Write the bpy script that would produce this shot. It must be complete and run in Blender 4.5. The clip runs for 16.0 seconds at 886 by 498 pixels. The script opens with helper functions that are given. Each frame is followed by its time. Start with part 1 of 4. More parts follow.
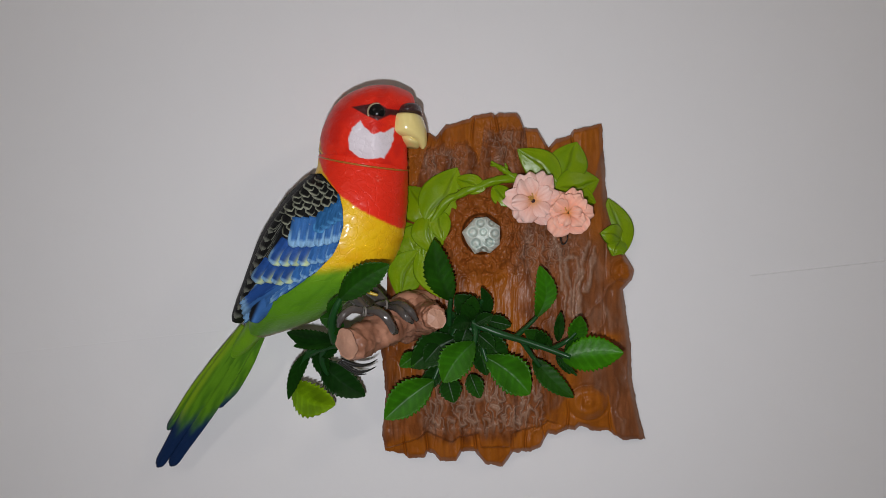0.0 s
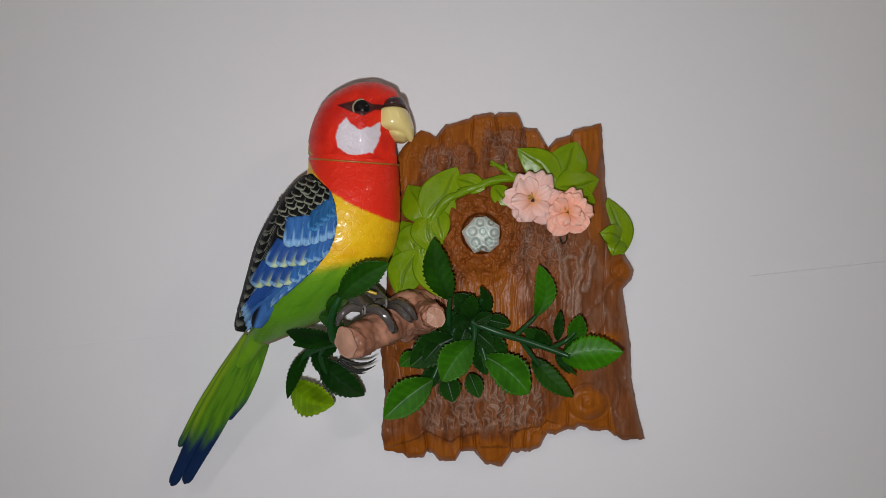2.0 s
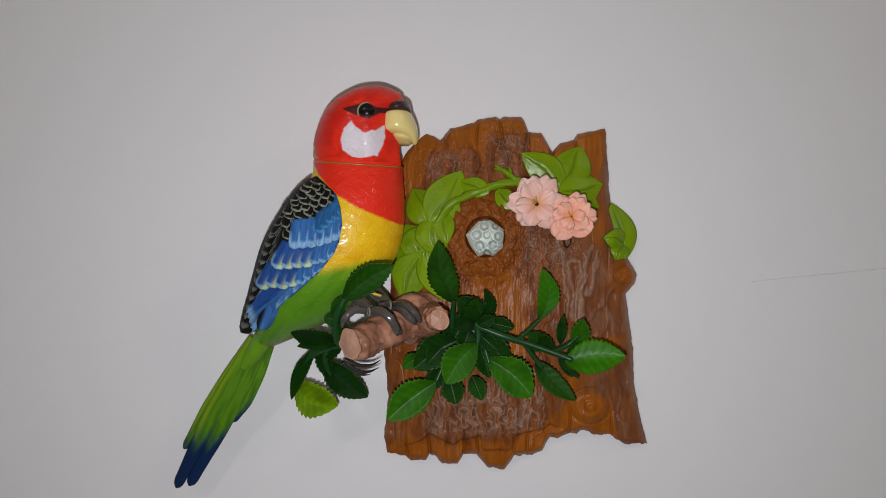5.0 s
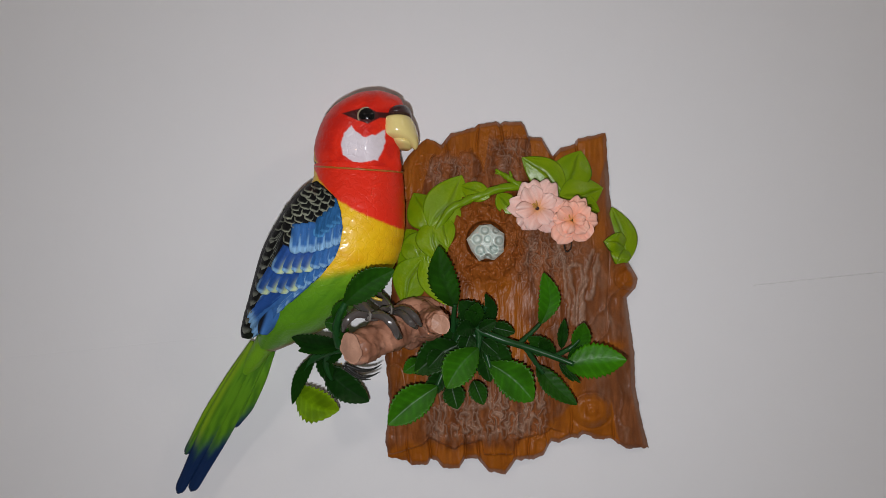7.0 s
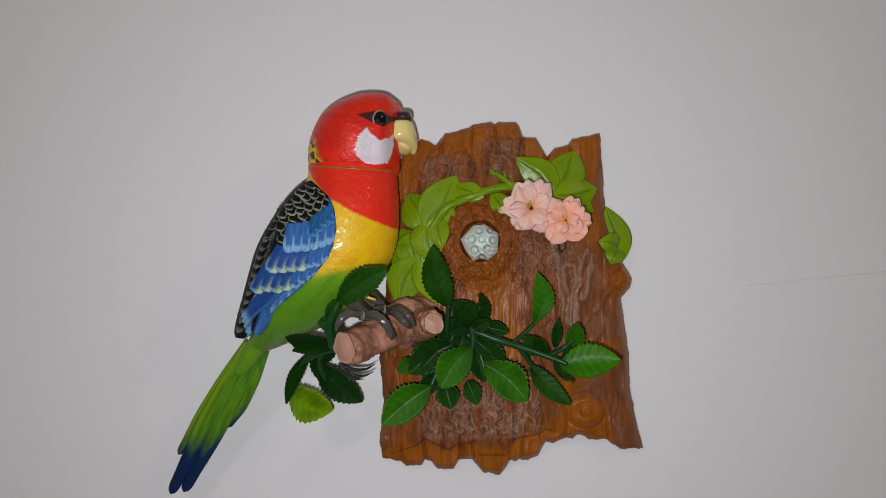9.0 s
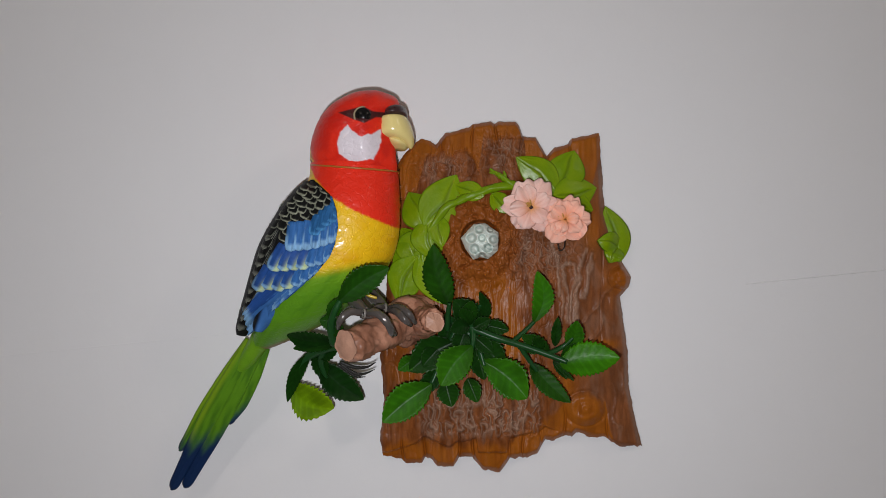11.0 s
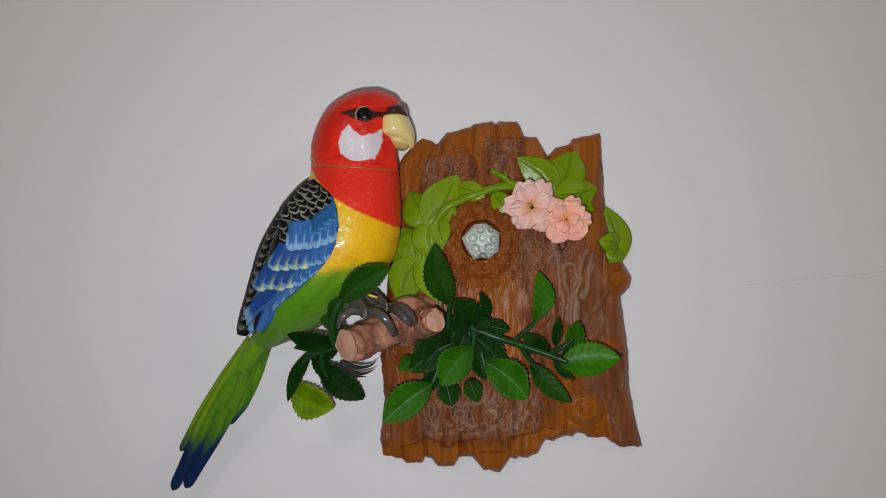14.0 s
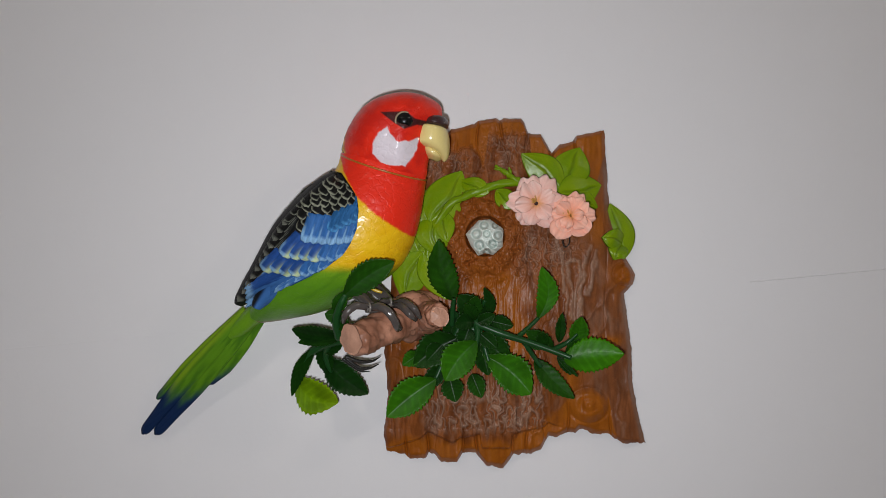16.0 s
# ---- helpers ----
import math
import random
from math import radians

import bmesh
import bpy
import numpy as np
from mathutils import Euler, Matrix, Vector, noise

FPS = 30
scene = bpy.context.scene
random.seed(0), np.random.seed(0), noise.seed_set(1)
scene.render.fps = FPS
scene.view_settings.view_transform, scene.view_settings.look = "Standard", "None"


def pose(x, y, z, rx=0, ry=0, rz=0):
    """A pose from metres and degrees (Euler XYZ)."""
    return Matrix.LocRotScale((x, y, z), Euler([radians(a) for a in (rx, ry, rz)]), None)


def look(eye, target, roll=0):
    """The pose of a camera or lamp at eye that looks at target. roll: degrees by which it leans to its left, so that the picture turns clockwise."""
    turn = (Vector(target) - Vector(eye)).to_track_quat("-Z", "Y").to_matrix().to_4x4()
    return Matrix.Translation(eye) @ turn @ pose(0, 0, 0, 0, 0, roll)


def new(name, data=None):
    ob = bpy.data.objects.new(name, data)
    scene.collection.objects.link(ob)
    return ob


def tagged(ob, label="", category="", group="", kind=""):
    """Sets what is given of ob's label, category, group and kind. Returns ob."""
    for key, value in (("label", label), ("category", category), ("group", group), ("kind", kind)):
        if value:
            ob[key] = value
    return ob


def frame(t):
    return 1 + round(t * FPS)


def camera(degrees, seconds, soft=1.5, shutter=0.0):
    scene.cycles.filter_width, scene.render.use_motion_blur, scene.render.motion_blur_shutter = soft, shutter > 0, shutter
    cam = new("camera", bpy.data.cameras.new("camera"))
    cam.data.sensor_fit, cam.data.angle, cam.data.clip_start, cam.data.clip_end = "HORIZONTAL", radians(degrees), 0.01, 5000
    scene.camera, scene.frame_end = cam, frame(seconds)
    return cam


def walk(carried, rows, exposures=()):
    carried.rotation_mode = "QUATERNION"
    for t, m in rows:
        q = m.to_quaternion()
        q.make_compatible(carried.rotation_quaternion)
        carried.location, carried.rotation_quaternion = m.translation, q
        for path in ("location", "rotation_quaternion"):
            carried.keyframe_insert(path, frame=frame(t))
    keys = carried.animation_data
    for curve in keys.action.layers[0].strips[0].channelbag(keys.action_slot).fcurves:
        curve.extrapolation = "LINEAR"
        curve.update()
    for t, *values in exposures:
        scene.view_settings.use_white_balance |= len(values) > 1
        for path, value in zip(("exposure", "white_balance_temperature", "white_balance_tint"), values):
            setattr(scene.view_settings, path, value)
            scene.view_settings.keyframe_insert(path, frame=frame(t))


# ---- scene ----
cam = camera(65.0, 16.0, soft=0.6, shutter=0.5)
PATH = [
    (0, (-0.003, -0.49, 1.499), (0.011, 1.51, 1.505), 0.0),
    (0.5, (-0.005, -0.492, 1.498), (0.008, 1.508, 1.511), 0.1),
    (1, (-0.006, -0.492, 1.499), (0.004, 1.508, 1.508), 0.3),
    (1.5, (-0.002, -0.489, 1.496), (0.012, 1.511, 1.511), 0.1),
    (2, (-0.002, -0.49, 1.496), (0.009, 1.51, 1.513), 0.1),
    (2.5, (-0.002, -0.491, 1.496), (0.01, 1.509, 1.516), 0.1),
    (3, (-0.002, -0.492, 1.494), (0.004, 1.508, 1.521), 0.4),
    (3.5, (-0.002, -0.492, 1.494), (0.002, 1.507, 1.523), 0.5),
    (4, (-0.005, -0.493, 1.495), (0.004, 1.507, 1.523), 0.5),
    (6.5, (-0.002, -0.492, 1.494), (-0.001, 1.508, 1.537), 0.5),
    (7, (-0.003, -0.493, 1.494), (-0.002, 1.507, 1.541), 0.4),
    (7.5, (-0.004, -0.493, 1.493), (0.007, 1.506, 1.548), 0.5),
    (8, (-0.003, -0.494, 1.492), (0.006, 1.505, 1.555), 0.5),
    (8.5, (0.0, -0.492, 1.491), (0.008, 1.507, 1.551), 0.4),
    (9, (0.0, -0.493, 1.491), (0.005, 1.506, 1.551), 0.4),
    (11.5, (-0.003, -0.496, 1.49), (0.011, 1.503, 1.55), 0.5),
    (12, (-0.004, -0.495, 1.491), (0.01, 1.504, 1.552), 0.6),
    (12.5, (-0.003, -0.495, 1.492), (0.008, 1.504, 1.552), 0.6),
    (13, (-0.001, -0.495, 1.489), (0.011, 1.504, 1.557), 0.5),
    (13.5, (-0.001, -0.495, 1.49), (0.006, 1.504, 1.551), 0.5),
    (14, (-0.002, -0.496, 1.49), (0.008, 1.503, 1.55), 0.6),
    (14.5, (-0.002, -0.494, 1.491), (0.012, 1.505, 1.545), 0.5),
    (15, (0.002, -0.494, 1.49), (0.003, 1.505, 1.542), 0.5),
    (15.5, (-0.001, -0.495, 1.488), (0.003, 1.504, 1.545), 0.6),
    (16, (-0.004, -0.497, 1.486), (0.003, 1.502, 1.551), 0.8),
]
walk(cam, [(t, look(eye, target, roll)) for t, eye, target, roll in PATH])

# ---------------------------------------------------------------- world and light
world = bpy.data.worlds.new("room_air")
scene.world = world
world.use_nodes = True
world.node_tree.nodes["Background"].inputs["Color"].default_value = (1.0, 0.93, 0.85, 1)
world.node_tree.nodes["Background"].inputs["Strength"].default_value = 0.03
scene.view_settings.exposure = 0.0


def lamp(name, kind, where, target, energy, size, colour):
    data = bpy.data.lights.new(name, kind)
    data.energy, data.color = energy, colour
    if kind == "AREA":
        data.shape, data.size = "DISK", size
    else:
        data.shadow_soft_size = size
    ob = new(name, data)
    ob.matrix_world = look(where, target)
    return ob


MID = (0.0, 0.0, 1.5)
# the small white light beside the lens, a little below it
lamp("flash_light", "POINT", (-0.012, -0.488, 1.473), MID, 5.2, 0.004, (0.955, 0.97, 1.035))
# warm ceiling lamps of the room
lamp("ceiling_lamp_light", "AREA", (-0.85, -2.0, 2.57), MID, 3.7, 0.16, (1.0, 0.90, 0.82))
lamp("far_ceiling_lamp_light", "AREA", (1.5, -1.3, 2.57), MID, 3.5, 0.25, (1.0, 0.88, 0.78))

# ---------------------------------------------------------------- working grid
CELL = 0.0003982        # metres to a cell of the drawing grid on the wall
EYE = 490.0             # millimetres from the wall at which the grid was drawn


def at(u, v, h):
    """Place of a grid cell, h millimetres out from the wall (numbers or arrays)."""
    k = CELL * (EYE - h) / EYE
    return np.stack(np.broadcast_arrays((u - 784) * k, -h / 1000.0 + 0 * k, 1.5 + (441 - v) * k), -1)


def hashed(i, j, seed):
    x = np.sin(i * 127.1 + j * 311.7 + seed * 74.7) * 43758.5453
    return x - np.floor(x)


def grain(x, y, seed=0):
    """Smooth noise from 0 to 1 on arrays."""
    x, y = np.asarray(x, float), np.asarray(y, float)
    i, j = np.floor(x), np.floor(y)
    f, g = x - i, y - j
    f, g = f * f * (3 - 2 * f), g * g * (3 - 2 * g)
    a, b = hashed(i, j, seed), hashed(i + 1, j, seed)
    c, d = hashed(i, j + 1, seed), hashed(i + 1, j + 1, seed)
    return (a * (1 - f) + b * f) * (1 - g) + (c * (1 - f) + d * f) * g


def rough(x, y, seed=0):
    return (grain(x, y, seed) + 0.5 * grain(x * 2.1, y * 2.1, seed + 3) + 0.25 * grain(x * 4.3, y * 4.3, seed + 7)) / 1.75


def smooth(a, b, x):
    t = np.clip((x - a) / (b - a), 0, 1)
    return t * t * (3 - 2 * t)


def blend(a, b, k):
    k = np.asarray(k)[..., None]
    return np.asarray(a, float) * (1 - k) + np.asarray(b, float) * k


# ---------------------------------------------------------------- materials
def material(name, colour=None, rough=0.5, spec=0.5, metal=0.0, vary=0.25, scale=60, bump=0.2, bump_scale=400, cells=0.0, cell_scale=150, cell_bump=0.0, coat=0.0):
    """Painted or moulded surface: colour (or the mesh's own paint), mottling at two scales, fine relief, and cracked cells if wanted."""
    m = bpy.data.materials.new(name)
    m.use_nodes = True
    n, link = m.node_tree.nodes, m.node_tree.links
    shader = n["Principled BSDF"]
    shader.inputs["Roughness"].default_value = rough
    shader.inputs["Specular IOR Level"].default_value = spec
    shader.inputs["Metallic"].default_value = metal
    shader.inputs["Coat Weight"].default_value = coat
    shader.inputs["Coat Roughness"].default_value = 0.12
    place = n.new("ShaderNodeTexCoord").outputs["Object"]

    def noise_node(s, detail=4):
        t = n.new("ShaderNodeTexNoise")
        t.inputs["Scale"].default_value, t.inputs["Detail"].default_value = s, detail
        link.new(place, t.inputs["Vector"])
        return t.outputs["Fac"]

    def maths(op, a, b):
        t = n.new("ShaderNodeMath")
        t.operation = op
        for k, x in enumerate((a, b)):
            if isinstance(x, (int, float)):
                t.inputs[k].default_value = x
            else:
                link.new(x, t.inputs[k])
        return t.outputs[0]

    if colour is None:
        source = n.new("ShaderNodeAttribute")
        source.attribute_name = "paint"
    else:
        source = n.new("ShaderNodeRGB")
        source.outputs[0].default_value = (*colour, 1)
    mott = maths("ADD", maths("MULTIPLY", noise_node(scale), vary), maths("MULTIPLY", noise_node(scale * 9, 2), vary * 0.6))
    gain = maths("ADD", mott, 1.0 - vary * 0.8)
    mul = n.new("ShaderNodeVectorMath")
    mul.operation = "SCALE"
    link.new(source.outputs[0], mul.inputs[0])
    link.new(gain, mul.inputs["Scale"])
    link.new(mul.outputs[0], shader.inputs["Base Color"])
    link.new(maths("ADD", maths("MULTIPLY", noise_node(scale * 3, 2), 0.2), rough - 0.1), shader.inputs["Roughness"])
    height = maths("MULTIPLY", noise_node(bump_scale, 3), bump)
    if cell_bump:
        v = n.new("ShaderNodeTexVoronoi")
        v.feature = "DISTANCE_TO_EDGE"
        v.inputs["Scale"].default_value = cell_scale
        warp = n.new("ShaderNodeVectorMath")
        warp.operation = "ADD"
        wob = n.new("ShaderNodeTexNoise")
        wob.inputs["Scale"].default_value = cell_scale * 1.3
        link.new(place, wob.inputs["Vector"])
        amp = n.new("ShaderNodeVectorMath")
        amp.operation = "SCALE"
        amp.inputs["Scale"].default_value = 0.9 / cell_scale
        link.new(wob.outputs["Color"], amp.inputs[0])
        link.new(place, warp.inputs[0])
        link.new(amp.outputs[0], warp.inputs[1])
        link.new(warp.outputs[0], v.inputs["Vector"])
        edge = n.new("ShaderNodeMapRange")
        edge.inputs["From Max"].default_value = 0.10
        link.new(v.outputs["Distance"], edge.inputs["Value"])
        height = maths("ADD", height, maths("MULTIPLY", edge.outputs[0], cell_bump))
    b = n.new("ShaderNodeBump")
    b.inputs["Strength"].default_value = 0.6
    b.inputs["Distance"].default_value = 0.0006
    link.new(height, b.inputs["Height"])
    link.new(b.outputs[0], shader.inputs["Normal"])
    return m


PLASTER = material("white_wall", (0.81, 0.802, 0.798), 0.75, 0.2, vary=0.03, scale=3, bump=0.15, bump_scale=300)
ROOM = material("room_paint", (0.60, 0.56, 0.50), 0.8, 0.2, vary=0.06, scale=2, bump=0.1, bump_scale=60)
FLOORING = material("floor_boards", (0.28, 0.19, 0.12), 0.5, 0.4, vary=0.4, scale=4, bump=0.1, bump_scale=40)
BARK = material("painted_bark", None, 0.38, 0.20, vary=0.4, scale=110, bump=0.8, bump_scale=420, cell_scale=240, cell_bump=0.0)
MOULDED = material("moulded_leaf_paint", None, 0.32, 0.26, vary=0.22, scale=90, bump=0.9, bump_scale=260)
PLASTIC_LEAF = material("plastic_leaf", None, 0.34, 0.10, vary=0.35, scale=120, bump=0.3, bump_scale=500)
BODY = material("painted_plumage", None, 0.42, 0.27, vary=0.14, scale=90, bump=0.2, bump_scale=520, cell_scale=185, cell_bump=0.30, coat=0.12)
TAIL = material("painted_tail", None, 0.40, 0.25, vary=0.2, scale=120, bump=0.4, bump_scale=520, coat=0.1)
FEATHER = material("painted_feather", None, 0.55, 0.12, vary=0.4, scale=220, bump=0.8, bump_scale=900)
BEAK = material("beak_paint", (0.76, 0.62, 0.24), 0.2, 0.55, vary=0.12, scale=120, bump=0.05)
CERE = material("cere_paint", (0.045, 0.02, 0.02), 0.3, 0.5, vary=0.3, scale=200, bump=0.3)
EYE_BLACK = material("eye_gloss", (0.004, 0.004, 0.004), 0.12, 0.6, vary=0.05, bump=0.0)
EYE_RING = material("eye_ring_paint", (0.30, 0.23, 0.14), 0.35, 0.5, vary=0.2)
SEAM = material("seam_paint", (0.40, 0.14, 0.02), 0.3, 0.5, vary=0.5, scale=60)
LEG = material("leg_paint", (0.075, 0.064, 0.058), 0.2, 0.55, vary=0.4, scale=200, bump=0.4, bump_scale=500)
BAND = material("clear_band", (0.20, 0.18, 0.16), 0.15, 0.6, vary=0.2)
CLAW = material("claw_paint", (0.02, 0.02, 0.018), 0.25, 0.5)
PETAL = material("petal_cloth", None, 0.85, 0.15, vary=0.16, scale=150, bump=0.5, bump_scale=1200)
STAMEN = material("stamen", (0.62, 0.34, 0.08), 0.6, 0.3)
SENSOR = material("sensor_cover", None, 0.32, 0.5, vary=0.2, scale=200, bump=0.2)
STEM = material("plastic_stem", (0.010, 0.055, 0.012), 0.35, 0.3, vary=0.4, scale=200, bump=0.3)

# ---------------------------------------------------------------- builders
PLACE = {}


def thing(name, where, **tags):
    ob = new(name)
    ob.location = Vector(where)
    PLACE[ob] = Vector(where)
    return tagged(ob, **tags)


def part(name, verts, faces, mat, parent=None, paint=None, origin=None, label="", flat=False):
    """One mesh object under a thing or part; verts are world places, origin its pivot."""
    verts = np.asarray(verts, float).reshape(-1, 3)
    o = Vector(origin) if origin is not None else (PLACE[parent] if parent else Vector((0, 0, 0)))
    mesh = bpy.data.meshes.new(name)
    mesh.from_pydata((verts - np.array(o)).tolist(), [], faces)
    mesh.validate()
    bm = bmesh.new()
    bm.from_mesh(mesh)
    bmesh.ops.recalc_face_normals(bm, faces=bm.faces)
    bm.to_mesh(mesh)
    bm.free()
    if paint is not None:
        layer = mesh.color_attributes.new("paint", "FLOAT_COLOR", "POINT")
        c = np.ones((len(verts), 4))
        c[:, :3] = np.asarray(paint, float).reshape(-1, 3)
        layer.data.foreach_set("color", c.ravel())
    mesh.polygons.foreach_set("use_smooth", [not flat] * len(mesh.polygons))
    mesh.materials.append(mat)
    ob = new(name, mesh)
    PLACE[ob] = o
    if parent:
        ob.parent = parent
        ob.location = o - PLACE[parent]
    else:
        ob.location = o
    return tagged(ob, label=label)


def grid_faces(n, m, wrap=False, start=0):
    i, j = np.meshgrid(np.arange(n - 1), np.arange(m if wrap else m - 1), indexing="ij")
    k = (j + 1) % m
    return np.stack([i * m + j, i * m + k, (i + 1) * m + k, (i + 1) * m + j], -1).reshape(-1, 4) + start


def slab(pts, thick, paint=None, straight=False):
    """A closed sheet from a grid of places, thick metres: verts, faces, paint."""
    n, m = pts.shape[:2]
    du, dv = np.gradient(pts, axis=0), np.gradient(pts, axis=1)
    nor = np.cross(du, dv)
    nor /= np.linalg.norm(nor, axis=-1, keepdims=True) + 1e-12
    if nor[..., 1].mean() > 0:
        nor = -nor
    if straight:
        nor = np.array((0.0, -1.0, 0.0))
    back = pts - nor * thick
    verts = np.concatenate([pts.reshape(-1, 3), back.reshape(-1, 3)])
    f = grid_faces(n, m)
    faces = [*f.tolist(), *(f[:, ::-1] + n * m).tolist()]
    rim = [*range(m), *[i * m + m - 1 for i in range(1, n)], *[(n - 1) * m + j for j in range(m - 2, -1, -1)], *[i * m for i in range(n - 2, 0, -1)]]
    for a, b in zip(rim, rim[1:] + rim[:1]):
        faces.append([a, b, b + n * m, a + n * m])
    if paint is not None:
        p = np.broadcast_to(paint, (n, m, 3)).reshape(-1, 3)
        paint = np.concatenate([p, p])
    return verts, faces, paint


def curve_through(points, n, closed=False):
    """n places along a smooth line through the points."""
    p = np.asarray(points, float)
    q = np.vstack([2 * p[0] - p[1], p, 2 * p[-1] - p[-2]])
    out = []
    for s in np.linspace(0, len(p) - 1, n):
        i = min(int(s), len(p) - 2)
        t = s - i
        a, b, c, d = q[i:i + 4]
        out.append(0.5 * ((2 * b) + (c - a) * t + (2 * a - 5 * b + 4 * c - d) * t ** 2 + (3 * b - a - 3 * c + d) * t ** 3))
    return np.array(out)


def tube(points, radii, n=24, m=10, wobble=0.0, seed=0):
    """A tapered round rod through grid places (u, v, h), radii in metres: verts, faces."""
    line = curve_through(points, n)
    p = at(line[:, 0], line[:, 1], line[:, 2])
    r = np.interp(np.linspace(0, 1, n), np.linspace(0, 1, len(radii)), radii)
    t = np.gradient(p, axis=0)
    t /= np.linalg.norm(t, axis=1, keepdims=True)
    ref = np.array([0.13, 1.0, 0.21])
    a = np.cross(t, ref)
    a /= np.linalg.norm(a, axis=1, keepdims=True)
    b = np.cross(t, a)
    th = np.linspace(0, 2 * np.pi, m, endpoint=False)
    rr = r[:, None] * (1 + wobble * (rough(np.linspace(0, n / 4, n)[:, None] + 0 * th, 3 + 2 * np.cos(th)[None] + 0 * r[:, None], seed) - 0.5) * 2)
    ring = p[:, None] + rr[..., None] * (np.cos(th)[None, :, None] * a[:, None] + np.sin(th)[None, :, None] * b[:, None])
    faces = grid_faces(n, m, True).tolist()
    faces += [list(range(m)), [(n - 1) * m + k for k in range(m)][::-1]]
    return ring.reshape(-1, 3), faces


def loft(sections, n=90, m=120, power=2.0, taper=0.0, shear=0.0):
    """Rings between pairs of grid places: (u0, v0, u1, v1, half depth mm, centre h mm). Returns places, and their u, v."""
    s = curve_through(sections, n)
    th = np.linspace(0, 2 * np.pi, m, endpoint=False)
    c, d = np.cos(th), np.sin(th)
    c = np.sign(c) * abs(c) ** (2 / power)
    d = np.sign(d) * abs(d) ** (2 / power)
    cu, cv = (s[:, 0] + s[:, 2]) / 2, (s[:, 1] + s[:, 3]) / 2
    hu, hv = (s[:, 2] - s[:, 0]) / 2, (s[:, 3] - s[:, 1]) / 2
    u, v = cu[:, None] + hu[:, None] * c, cv[:, None] + hv[:, None] * c
    h = s[:, 5][:, None] + np.maximum(s[:, 4], 0.2)[:, None] * d * (1 - taper * smooth(0.25, 1.0, c)) + shear * smooth(0.0, 1.0, c) * (s[:, 4] / 31.0)[:, None] ** 2
    hm = np.repeat(s[:, 5][:, None], m, 1)
    p = at(u, v, hm)
    p[..., 1] = -h / 1000.0
    k = (EYE - hm) / (EYE - hm - abs(h - hm))
    return p, 784 + (u - 784) * k, 441 + (v - 441) * k, h


def loft_part(name, sections, mat, parent, paint=None, n=90, m=120, power=2.0, relief=None, taper=0.0, shear=0.0, **more):
    p, u, v, h = loft(sections, n, m, power, taper, shear)
    if relief is not None:
        c = p.mean(1, keepdims=True)
        out = p - c
        out /= np.linalg.norm(out, axis=-1, keepdims=True) + 1e-9
        p = p + out * relief(u, v, h)[..., None] / 1000.0
    verts = np.concatenate([p.reshape(-1, 3), p[0].mean(0, keepdims=True), p[-1].mean(0, keepdims=True)])
    faces = grid_faces(n, m, True).tolist()
    faces += [[n * m, (k + 1) % m, k] for k in range(m)] + [[n * m + 1, (n - 1) * m + k, (n - 1) * m + (k + 1) % m] for k in range(m)]
    col = None
    if paint is not None:
        q = paint(u, v, h)
        col = np.concatenate([q.reshape(-1, 3), q[0, :1], q[-1, :1]])
    return part(name, verts, faces, mat, parent, col, **more)


def blob(name, where, radii, mat, parent, n=14, m=20, turn=0.0, **more):
    """A rounded lump at a grid place; radii in metres (x, depth, z), turned in the wall's plane."""
    th, ph = np.meshgrid(np.linspace(0, np.pi, n), np.linspace(0, 2 * np.pi, m, endpoint=False), indexing="ij")
    x, z, y = radii[0] * np.sin(th) * np.cos(ph), radii[2] * np.sin(th) * np.sin(ph), radii[1] * np.cos(th)
    c, s = math.cos(radians(turn)), math.sin(radians(turn))
    p = np.stack([x * c + z * s, -y, -x * s + z * c], -1) + at(*[np.float64(k) for k in where])
    return part(name, p.reshape(-1, 3), grid_faces(n, m, True).tolist(), mat, parent, **more)


# ---------------------------------------------------------------- room
def box(name, lo, hi, mat, label, kind="structure"):
    (a, b, c), (d, e, f) = lo, hi
    v = [(x, y, z) for x in (a, d) for y in (b, e) for z in (c, f)]
    fc = [(0, 1, 3, 2), (4, 6, 7, 5), (0, 4, 5, 1), (2, 3, 7, 6), (0, 2, 6, 4), (1, 5, 7, 3)]
    return tagged(part(name, v, fc, mat, flat=True), label, name.split("_")[0], "", kind)


wall_north = box("wall_north", (-2.0, 0.0, 0.0), (2.0, 0.12, 2.6), PLASTER, "smooth white wall with thin board joints")
box("wall_south", (-2.0, -3.12, 0.0), (2.0, -3.0, 2.6), ROOM, "plain off-white wall behind the viewer")
box("wall_west", (-2.12, -3.12, 0.0), (-2.003, 0.12, 2.6), ROOM, "plain off-white side wall")
box("wall_east", (2.003, -3.12, 0.0), (2.12, 0.12, 2.6), ROOM, "plain off-white side wall")
box("floor", (-2.12, -3.12, -0.1), (2.12, 0.12, -0.003), FLOORING, "brown wooden floor")
box("ceiling", (-2.12, -3.12, 2.603), (2.12, 0.12, 2.7), ROOM, "plain white ceiling")


